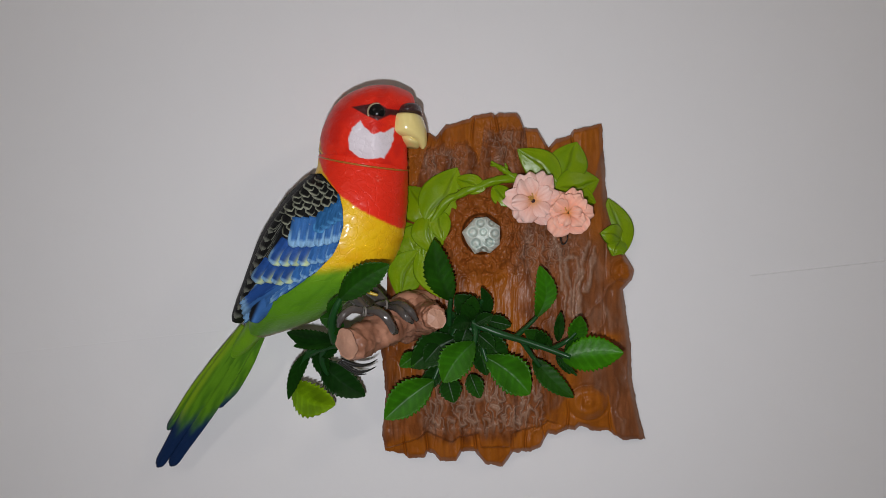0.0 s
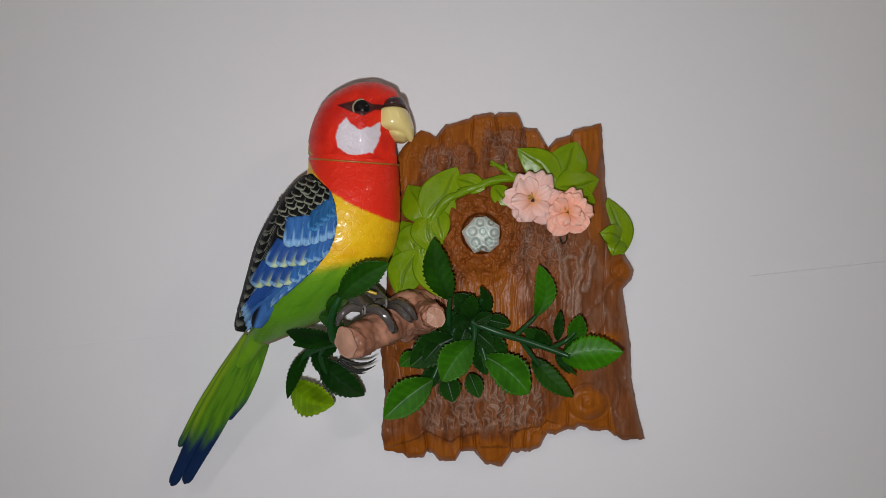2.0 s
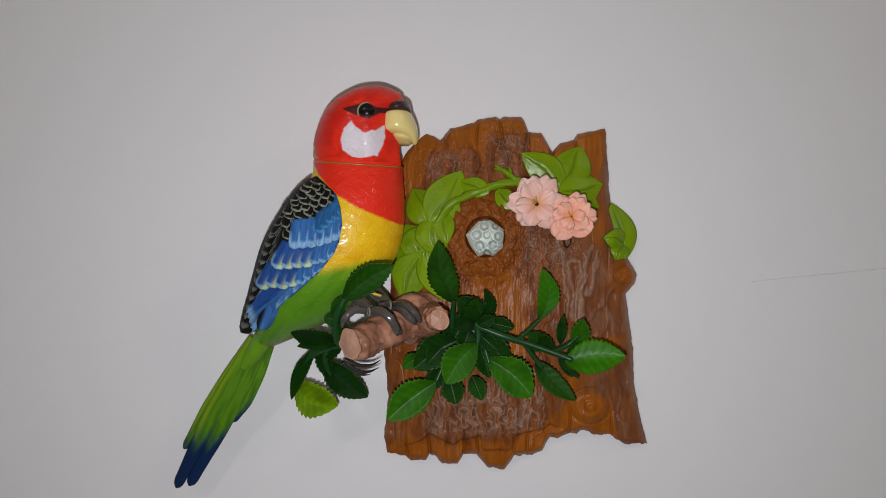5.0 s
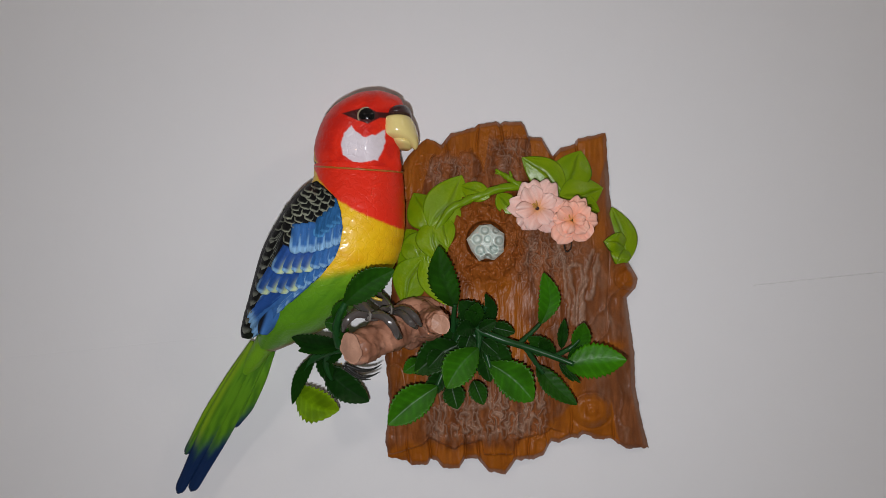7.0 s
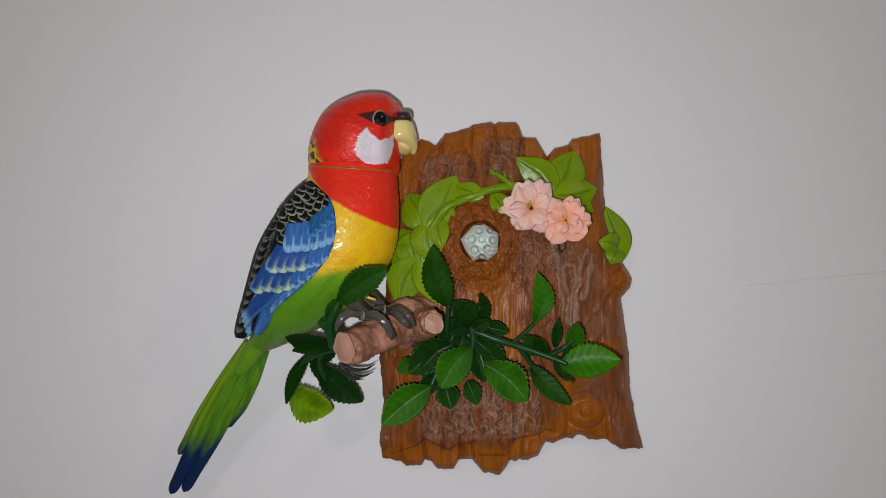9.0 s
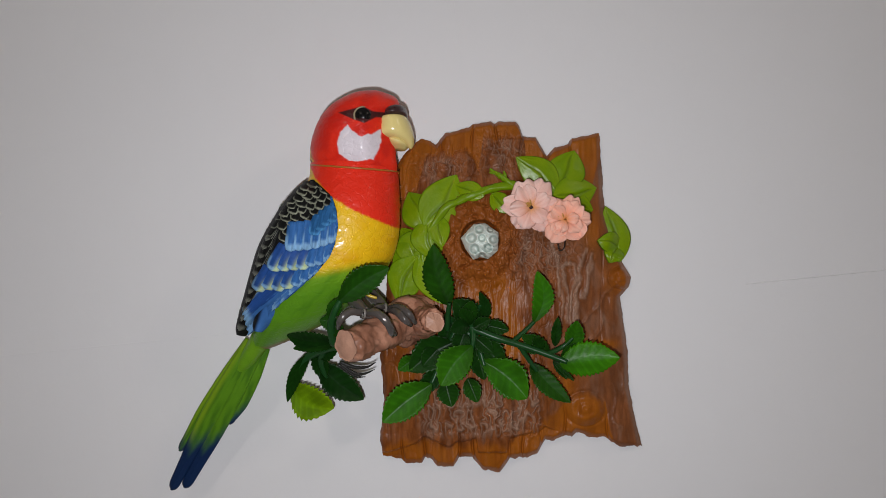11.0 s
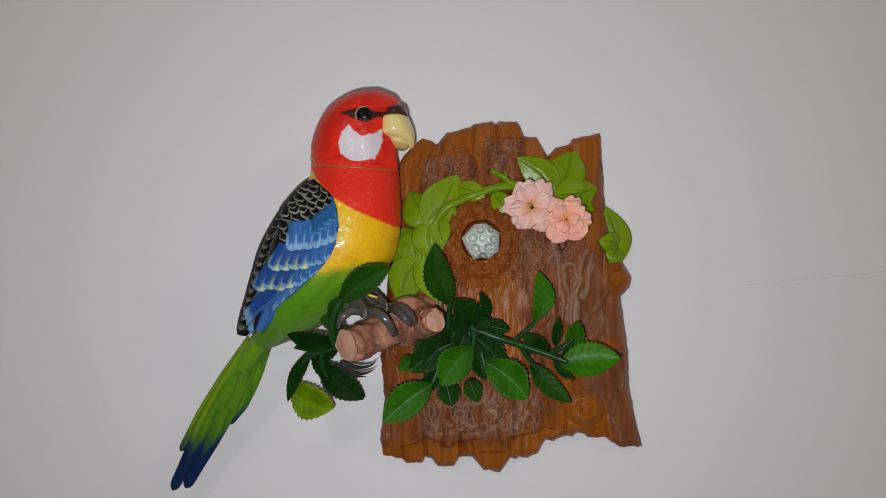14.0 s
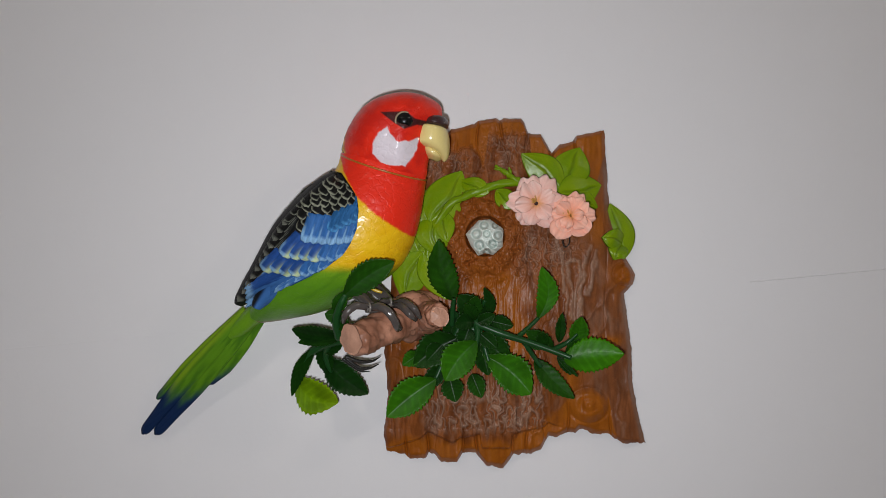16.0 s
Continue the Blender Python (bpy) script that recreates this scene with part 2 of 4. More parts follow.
def joint(u0, v0, u1, v1, wide, high):
    """A shallow raised fold of the wall's white facing."""
    a, b = at(np.float64(u0), np.float64(v0), 0.0), at(np.float64(u1), np.float64(v1), 0.0)
    d = (b - a) / np.linalg.norm(b - a)
    s = np.array([-d[2], 0, d[0]]) * wide
    up = np.array([0, -high, 0])
    v = [a - s, a + up, a + s, b - s, b + up, b + s]
    ob = part("trim", v, [(0, 1, 4, 3), (1, 2, 5, 4), (0, 2, 1), (3, 4, 5)], PLASTER, flat=True)
    return tagged(ob, "thin fold line in the white wall facing", "fold line", "", "structure")


joint(-400, 668, 560, 566, 0.0006, 0.00007)
joint(1330, 487, 2000, 414, 0.0005, 0.00038)
joint(775, -300, 925, 1200, 0.0005, 0.00005)

# ---------------------------------------------------------------- bark plaque
plaque = thing("bark_plaque", at(880.0, 797.0, 0.0), label="brown moulded plastic tree bark plaque hung on the white wall", category="wall plaque")
LEFT = ((236, 738), (262, 712), (300, 694), (380, 690), (450, 690), (620, 676), (700, 684), (770, 677), (797, 683))
RIGHT = ((218, 1066), (280, 1071), (360, 1076), (450, 1107), (478, 1124), (495, 1120), (512, 1104), (600, 1117), (680, 1121), (740, 1134), (777, 1143))
TOP = ((738, 236), (746, 231), (760, 235), (774, 243), (789, 221), (831, 210), (838, 204), (870, 199), (878, 203), (884, 199), (915, 198), (921, 205), (929, 226), (952, 226), (961, 242), (972, 261), (985, 246), (1012, 238), (1017, 228), (1066, 218))
BOTTOM = ((683, 797), (716, 801), (724, 809), (752, 808), (758, 798), (769, 802), (780, 815), (808, 814), (818, 797), (841, 797), (849, 807), (860, 821), (890, 824), (902, 808), (908, 800), (940, 798), (957, 790), (971, 766), (986, 768), (1005, 758), (1018, 760), (1026, 753), (1050, 761), (1078, 762), (1089, 770), (1102, 778), (1143, 777))


def ramp(pairs, x):
    return np.interp(x, [p[0] for p in pairs], [p[1] for p in pairs])


def bump_at(u, v, cu, cv, ru, rv):
    return np.exp(-(((u - cu) / ru) ** 2 + ((v - cv) / rv) ** 2))


RAW_TOP = ((690, 345), (738, 330), (752, 268), (785, 254), (838, 258), (848, 292), (858, 232), (930, 226), (938, 280), (985, 305), (1000, 275), (1040, 305), (1052, 330), (1064, 270), (1075, 255))
RAW_BOTTOM = ((683, 782), (716, 766), (745, 778), (760, 768), (800, 782), (850, 772), (900, 780), (930, 758), (965, 744), (985, 722), (1008, 694), (1030, 688), (1078, 694), (1084, 738), (1096, 774), (1143, 792))
TIER = ((690, 790), (742, 775), (756, 762), (800, 781), (814, 772), (848, 766), (852, 790), (902, 790), (908, 764), (960, 752), (970, 744), (1000, 752))


def loops(u, v, wide, tall, seed):
    """Staggered rows of moulded rings, each drawn out a little upright."""
    j = np.floor(v / tall)
    x = u / wide + 0.5 * (j % 2) + 0.3 * hashed(j, j * 0 + 3, seed)
    i = np.floor(x)
    x = x - i - 0.5 + 0.3 * (hashed(i, j, seed + 1) - 0.5)
    y = v / tall - j - 0.5 + 0.4 * (hashed(i, j, seed + 2) - 0.5)
    y = y - np.clip(y, -0.16, 0.16)
    size = 0.24 + 0.14 * hashed(i, j, seed + 5)
    return np.exp(-((np.hypot(x, y) - size) / 0.12) ** 2) * smooth(0.15, 0.45, hashed(i, j, seed + 9))


FLOW = (((1003, 462), (1010, 454), (1022, 458), (1026, 474), (1020, 505), (1018, 560)), ((1003, 462), (1005, 485), (1010, 520), (1012, 560)), ((1042, 428), (1034, 458), (1028, 498), (1026, 560)),
        ((984, 418), (992, 452), (998, 505), (1000, 560)), ((1056, 436), (1048, 472), (1038, 515)))
FLOW_LOW = (((1104, 484), (1080, 505), (1060, 532), (1036, 562)), ((968, 432), (976, 470), (980, 505), (988, 560)), ((1088, 668), (1096, 690), (1090, 722), (1100, 744)), ((1112, 640), (1108, 668), (1118, 704)), ((1076, 555), (1066, 575), (1052, 590)), ((946, 640), (960, 660), (970, 690)))


def ridges(u, v, lines, wide):
    """How near a place lies to any of the moulded flow lines, 0 to 1."""
    out = np.zeros(np.shape(u))
    for line in lines:
        p = curve_through(line, 16)
        for (x0, y0), (x1, y1) in zip(p[:-1], p[1:]):
            t = np.clip(((u - x0) * (x1 - x0) + (v - y0) * (y1 - y0)) / ((x1 - x0) ** 2 + (y1 - y0) ** 2), 0, 1)
            d = np.hypot(u - x0 - t * (x1 - x0), v - y0 - t * (y1 - y0))
            out = np.maximum(out, np.exp(-(d / wide) ** 2))
    return out


def bark_height(u, v):
    """Relief of the bark in millimetres out from the wall, and how much raw wood shows."""
    a = np.clip((u - ramp(LEFT, v)) / (ramp(RIGHT, v) - ramp(LEFT, v)), 0, 1)
    b = np.clip((v - ramp(TOP, u)) / (ramp(BOTTOM, u) - ramp(TOP, u)), 0, 1)
    base = 8 + 17 * np.sin(np.pi * np.clip(a, 0.0, 1)) ** 0.7 * (0.35 + 0.65 * smooth(0, 0.30, b) * smooth(1.0, 0.72, b))
    warp = 14 * (rough(u / 60, v / 120, 2) - 0.5)
    ragged = 22 * (rough(u / 11, v / 26, 5) - 0.5)
    wood = np.maximum.reduce([
        smooth(9, -9, v - ramp(RAW_TOP, u) + ragged), smooth(-8, 8, v - ramp(RAW_BOTTOM, u) + ragged),
        smooth(0.32, 0.75, np.maximum(bump_at(u, v, 868, 530, 62, 95) * smooth(425, 455, v), bump_at(u, v, 905, 590, 40, 60)) + 0.02 * ragged),
        1.2 * bump_at(u, v, 1108, 478, 28, 36), 1.0 * bump_at(u, v, 1010, 668, 22, 34), 1.1 * bump_at(u, v, 1056, 388, 16, 40), 1.2 * bump_at(u, v, 1078, 597, 24, 9),
        1.1 * bump_at(u, v, 722, 650, 26, 26), 0.9 * bump_at(u, v, 722, 575, 28, 44)])
    wood = np.clip(wood, 0, 1)
    wu, wv = u + 17 * (rough(u / 15, v / 15, 33) - 0.5), v + 17 * (rough(u / 15, v / 15, 34) - 0.5)
    fine = rough((u + warp) / 7, v / 40, 4) - 0.5
    split = np.maximum(0, 1 - abs(2 * grain((u + 2.5 * warp) / 34, v / 110, 61) - 1) * 9) + 0.6 * np.maximum(0, 1 - abs(2 * grain((u - 2 * warp) / 23, v / 60, 62) - 1) * 9)
    scaly = np.clip(bump_at(u, v, 790, 282, 50, 24) + bump_at(u, v, 893, 252, 36, 32) + bump_at(u, v, 972, 440, 48, 34) + bump_at(u, v, 918, 425, 24, 40), 0, 1)
    drops = np.clip(1.3 * smooth(672, 700, v) * smooth(775, 742, v) * smooth(735, 775, u) * smooth(975, 945, u), 0, 1)
    curl = abs(2 * rough((wu + warp) / 11, wv / 13, 21) - 1)
    ring = np.maximum(loops(wu, wv, 19, 23, 71), 0.7 * loops(wu + 7, wv + 9, 14, 16, 72))
    long_ring = np.maximum(loops(wu, wv, 21, 42, 73), 0.8 * loops(wu + 9, wv + 13, 15, 30, 74))
    # teardrop of flowing grain
    wob = 13 * (rough(u / 12, v / 22, 9) - 0.5)
    flow = np.maximum(ridges(u + wob, v, FLOW, 5.2), 0.45 * ridges(u + wob, v, FLOW_LOW, 3.4))
    swirl = flow * (0.65 + 0.7 * rough(u / 9, v / 13, 18))
    ripple = np.sin((u - 0.35 * (v - 520) + 2 * warp) / 5.5 + 5 * rough(u / 40, v / 40, 17)) * bump_at(u, v, 1070, 560, 50, 70)
    calm = 1 - 0.6 * smooth(950, 1000, u)
    edge_grain = np.sin((u + 0.6 * warp) / 3.6 + 3 * rough(u / 30, v / 90, 19)) * smooth(26, 8, np.minimum(u - ramp(LEFT, v), ramp(RIGHT, v) - u))
    h = base - (1.3 - 0.6 * wood) * split * calm + (1 - 0.5 * wood) * 1.7 * fine * calm + scaly * (2.6 * ring + 2.4 * curl - 1.6) + drops * (2.4 * long_ring - 0.5) + 1.7 * swirl + 0.5 * ripple + 0.2 * edge_grain
    h += wood * 0.7 * (grain((u + 0.5 * warp) / 5, v / 70, 31) - 0.5) + 2.2 * smooth(0.45, 0.75, rough(u / 75, v / 110, 15))
    h += 2.4 * smooth(1.5, -1.5, v - ramp(TIER, u) + 0.15 * ragged) * smooth(690, 780, v + 60) * smooth(1000, 970, u)
    h -= 1.2 * np.exp(-((v - ramp(RAW_TOP, u) + ragged) / 2.2) ** 2) * smooth(1000, 960, u)
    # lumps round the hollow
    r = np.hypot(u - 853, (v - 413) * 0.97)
    lump = 0.45 + 0.35 * loops(wu, wv, 21, 21, 81) + 1.3 * (grain(wu / 11, wv / 11, 14) - 0.5)
    h += 5.0 * np.exp(-((r - 54) / 18) ** 2) * lump + 2.2 * np.exp(-((r - 82) / 10) ** 2) * loops(wu, wv, 22, 22, 83) - 5 * smooth(37, 31, r)
    # knots
    for cu, cv, ru in ((1042, 712, 32), (1108, 478, 22)):
        k = np.hypot(u - cu, (v - cv) * 1.15) / ru
        h += 4 * np.exp(-k ** 4) + 0.5 * np.sin(k * 11) * np.exp(-k ** 2) - 0.9 * np.exp(-((k - 1.12) / 0.10) ** 2)
    d = np.minimum.reduce([u - ramp(LEFT, v), ramp(RIGHT, v) - u, v - ramp(TOP, u), ramp(BOTTOM, u) - v])
    for gu, gv, top in ((783, 222, 1), (838, 204, 1), (879, 203, 1), (926, 222, 1), (968, 258, 1), (1016, 232, 1), (719, 802, 0), (755, 800, 0), (817, 797, 0), (845, 800, 0), (905, 804, 0), (934, 799, 0), (962, 786, 0), (1005, 758, 0), (1084, 766, 0)):
        along = (v - gv) if top else (gv - v)
        gline = gu + 3 * np.sin(along / 17 + gu) + (0.02 if top else -0.04) * along
        h = h - 2.6 * np.exp(-((u - gline) / 2.0) ** 2) * smooth(60, 15, along) * smooth(-20, 0, along)
        h = h + 1.8 * np.sin(np.clip((u - gline) / 40, -1, 1) * np.pi) * smooth(50, 10, along) * (abs(u - gline) < 40)
    h = 4 + (h - 4) * smooth(-5, 9, d) ** 0.6
    brushed = np.clip(scaly * (0.06 + 0.8 * ring + 0.7 * smooth(0.35, 0.8, curl)) + drops * (0.05 + 0.95 * long_ring) + 0.85 * smooth(0.3, 1.1, swirl * (0.5 + rough(u / 5, v / 11, 28))) + 0.3 * smooth(0.3, 1, ripple)
                      + 0.45 * smooth(12, 3, ramp(RIGHT, v) - u) * smooth(270, 300, v) + 0.25 * smooth(0.55, 0.75, rough(u / 16, v / 40, 27)), 0, 1)
    return h, wood, 2 * fine, r, brushed


def build_bark():
    n, m = 520, 410
    b, a = np.meshgrid(np.linspace(0, 1, n), np.linspace(0, 1, m), indexing="ij")
    tu, bu = 738 + a * (1066 - 738), 683 + a * (1143 - 683)
    tv, bv = ramp(TOP, tu) + 3.5 * (rough(tu / 7, 0 * tu, 51) - 0.5), ramp(BOTTOM, bu) + 4.5 * (rough(bu / 6, 0 * bu, 52) - 0.5)
    lv, rv = 236 + b * (797 - 236), 218 + b * (777 - 218)
    lu, ru = ramp(LEFT, lv) + 3 * (rough(lv / 12, 0 * lv, 53) - 0.5), ramp(RIGHT, rv) + 3.5 * (rough(rv / 10, 0 * rv, 54) - 0.5)
    u = (1 - b) * tu + b * bu + (1 - a) * lu + a * ru - ((1 - a) * (1 - b) * 738 + a * (1 - b) * 1066 + (1 - a) * b * 683 + a * b * 1143)
    v = (1 - b) * tv + b * bv + (1 - a) * lv + a * rv - ((1 - a) * (1 - b) * 236 + a * (1 - b) * 218 + (1 - a) * b * 797 + a * b * 777)
    h, wood, relief_shade, r, brushed = bark_height(u, v)
    p = at(u, v, h)
    # paint follows the grain relief: recess shade darkened in, ridges paler
    bark_colour = blend((0.135, 0.036, 0.007), (0.255, 0.077, 0.019), smooth(-0.5, 0.6, relief_shade))
    bark_colour = blend(bark_colour, (0.21, 0.080, 0.035), smooth(960, 1040, u) * 0.5)
    raw = blend((0.24, 0.062, 0.005), (0.36, 0.108, 0.009), rough(u / 9, v / 60, 41))
    paint = blend(bark_colour, raw, wood)
    paint = blend(paint, (0.36, 0.235, 0.165), brushed * 0.66 * (1 - 0.8 * wood))
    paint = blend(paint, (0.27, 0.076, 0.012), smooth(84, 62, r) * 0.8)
    # shade inside the hollow, darkened into the paint
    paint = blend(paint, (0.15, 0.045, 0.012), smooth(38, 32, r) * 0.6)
    verts, cols = [p.reshape(-1, 3)], [paint.reshape(-1, 3)]
    faces = grid_faces(n, m).tolist()
    rim = [*range(m), *[i * m + m - 1 for i in range(1, n)], *[(n - 1) * m + j for j in range(m - 2, -1, -1)], *[i * m for i in range(n - 2, 0, -1)]]
    edge = p.reshape(-1, 3)[rim].copy()
    k = len(rim)
    for depth, shrink in ((0.003, 0.0), (0.0002, 0.004)):
        low = edge.copy()
        low[:, 1] = -depth
        c = low.mean(0)
        low = low + (c - low) * shrink
        low[:, 1] = -depth
        verts.append(low)
        cols.append(np.tile((0.12, 0.05, 0.025), (k, 1)))
    base = n * m
    ring0 = rim
    for q in range(2):
        ring1 = list(range(base + q * k, base + q * k + k))
        faces += [[ring0[i], ring0[(i + 1) % k], ring1[(i + 1) % k], ring1[i]] for i in range(k)]
        ring0 = ring1
    faces.append(ring0[::-1])
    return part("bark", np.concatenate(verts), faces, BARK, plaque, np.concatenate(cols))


build_bark()


def leaf_grid(base, tip, width, bend=0.0, cup=0.15, teeth=0, vein=0.11, n=64, m=17, full=0.45, hump=0.0, roll=0.0, tooth=0.085, sharp=0.75):
    """A leaf blade between two grid places (u, v, h): places, how near the rim, how near the midrib, and s along it."""
    s = np.linspace(0, 1, n)[:, None]
    w = np.linspace(-1, 1, m)[None, :]
    base, tip = np.asarray(base, float), np.asarray(tip, float)
    d = tip - base
    ln = math.hypot(d[0], d[1]) + 1e-6
    side = np.array([-d[1], d[0]]) / ln
    prof = np.sin(np.pi * np.clip(s, 0, 1) ** (math.log(0.5) / math.log(full))) ** sharp
    prof = np.maximum(prof, 0.03)
    if teeth:
        saw = (s * teeth) % 1.0
        prof = prof * (1 - tooth + 2.0 * tooth * saw * abs(w) ** 4)
    mid_u = base[0] + d[0] * s + side[0] * bend * np.sin(np.pi * s)
    mid_v = base[1] + d[1] * s + side[1] * bend * np.sin(np.pi * s)
    half = width / 2 * prof
    u = mid_u + side[0] * half * w
    v = mid_v + side[1] * half * w
    h = base[2] + d[2] * s + hump * np.sin(np.pi * s) + 0 * w
    px = 0.398
    h = h + half * px * (cup * abs(w) ** 1.3 + roll * w)
    wave = np.sin((s * 7 - abs(w) * 1.1) * 2 * np.pi)
    h = h + vein * wave * (0.3 + 0.7 * abs(w)) * np.clip(prof, 0, 1) - 2.2 * vein * np.exp(-(w / 0.10) ** 2) * np.sin(np.pi * s)
    return at(u, v, h), abs(w) + 0 * s, wave + 0 * w, s + 0 * w


def plastic_leaf(parent, base, tip, width, tone=0.5, **k):
    k = dict(dict(vein=0.085, tooth=0.10, cup=0.28), **k)
    k["vein"] = min(k["vein"], 0.12)
    p, rim, wave, s = leaf_grid(base, tip, width, teeth=max(6, int(math.hypot(tip[0] - base[0], tip[1] - base[1]) / 7.5)), **k)
    # tone puts how lit or shaded each leaf lies into its paint
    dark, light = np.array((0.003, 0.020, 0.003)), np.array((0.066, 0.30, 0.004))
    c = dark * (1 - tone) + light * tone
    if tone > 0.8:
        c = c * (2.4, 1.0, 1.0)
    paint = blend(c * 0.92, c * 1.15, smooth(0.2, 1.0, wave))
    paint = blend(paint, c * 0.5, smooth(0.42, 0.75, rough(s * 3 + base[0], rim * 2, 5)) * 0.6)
    # light on rim and tip, shade towards the stem end, painted in
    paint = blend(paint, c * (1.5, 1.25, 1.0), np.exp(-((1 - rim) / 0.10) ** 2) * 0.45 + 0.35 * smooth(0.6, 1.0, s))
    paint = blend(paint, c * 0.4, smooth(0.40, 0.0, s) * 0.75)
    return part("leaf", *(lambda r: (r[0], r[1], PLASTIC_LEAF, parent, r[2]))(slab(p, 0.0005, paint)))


def moulded_leaf(base, tip, width, tone=0.5, lift=3.5, **k):
    """A thick leaf of the moulding: rounded blade with a crease along the midrib."""
    def ground(q):
        u, v = (np.array([base[j] + (tip[j] - base[j]) * q]) for j in (0, 1))
        return bark_height(u, v)[0][0]
    hb, ht = ground(0.0), ground(1.0)
    hm = max(ground(0.5) - (hb + ht) / 2, -2)
    k = dict(dict(cup=-0.20, vein=0.0, sharp=0.85, n=52, m=27, full=0.44, hump=hm + 2.0), **k)
    p, rim, wave, s = leaf_grid((base[0], base[1], hb + lift), (tip[0], tip[1], ht + lift * 0.8), width * 1.2, **k)
    w = np.linspace(-1, 1, p.shape[1])[None, :] + 0.05 * np.sin(s * 9)
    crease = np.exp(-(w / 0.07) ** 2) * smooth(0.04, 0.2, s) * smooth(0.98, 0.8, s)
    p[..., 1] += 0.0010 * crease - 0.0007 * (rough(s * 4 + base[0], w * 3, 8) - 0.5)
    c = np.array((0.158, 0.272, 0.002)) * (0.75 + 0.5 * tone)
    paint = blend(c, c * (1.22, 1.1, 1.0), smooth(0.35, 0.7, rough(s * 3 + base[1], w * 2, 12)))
    # shade of the crease put into the paint, then a dark outline at the rim
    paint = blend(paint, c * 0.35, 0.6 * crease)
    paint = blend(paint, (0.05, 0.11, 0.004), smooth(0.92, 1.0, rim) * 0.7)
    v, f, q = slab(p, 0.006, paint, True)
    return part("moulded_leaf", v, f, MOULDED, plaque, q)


for base, tip, width, tone, lift, bend in (
        ((744, 450), (712, 392), 50, 0.40, 2.4, 0), ((760, 392), (724, 328), 56, 0.42, 3.2, 0), ((758, 400), (698, 470), 62, 0.48, 3.0, -6),
        ((752, 388), (810, 296), 66, 0.55, 4.6, 5), ((760, 372), (772, 452), 54, 0.55, 4.4, 6), ((772, 368), (786, 426), 34, 0.48, 3.8, 0),
        ((742, 442), (708, 528), 58, 0.60, 4.2, 6), ((746, 438), (786, 528), 62, 0.68, 4.8, -6),
        ((992, 328), (917, 263), 50, 0.42, 3.2, 5), ((1003, 318), (1022, 250), 58, 0.42, 4.2, -4), ((984, 332), (1062, 317), 56, 0.46, 4.8, 4),
        ((1000, 338), (1056, 358), 38, 0.40, 3.6, 0), ((872, 330), (908, 364), 30, 0.46, 3.4, 0), ((860, 334), (806, 314), 30, 0.50, 3.6, 0),
        ((1104, 450), (1078, 350), 45, 0.42, 3.6, 4), ((1106, 424), (1064, 412), 32, 0.46, 4.4, 4), ((1100, 420), (1086, 452), 30, 0.44, 4.8, 0)):
    moulded_leaf(base, tip, width, tone, lift, bend=bend)


def vine(points, radii):
    pts = [(u, v, bark_height(np.array([float(u)]), np.array([float(v)]))[0][0] + 3.0) for u, v in points]
    v, f = tube(pts, [0.85 * r for r in radii], 48, 14, 0.45, 4)
    part("vine", v, f, MOULDED, plaque, np.tile((0.158, 0.272, 0.003), (len(v), 1)))


vine(((762, 396), (790, 358), (822, 340), (862, 324), (900, 316), (960, 322)), (0.0022, 0.0032, 0.0034, 0.003, 0.0034, 0.002))
vine(((925, 322), (898, 304), (886, 296), (870, 285)), (0.003, 0.0026, 0.002, 0.001))
vine(((898, 306), (897, 296), (895, 288)), (0.0018, 0.0014, 0.0007))
vine(((880, 292), (874, 292), (869, 291)), (0.0014, 0.001, 0.0006))
vine(((760, 400), (752, 440), (748, 480)), (0.003, 0.003, 0.002))


# sensor cover in the hollow: a faceted pale dome with round dimples
SENSOR_RIM = ((886, 400), (885, 432), (868, 447), (853, 444), (841, 449), (827, 430), (818, 410), (830, 397), (841, 385), (862, 383))


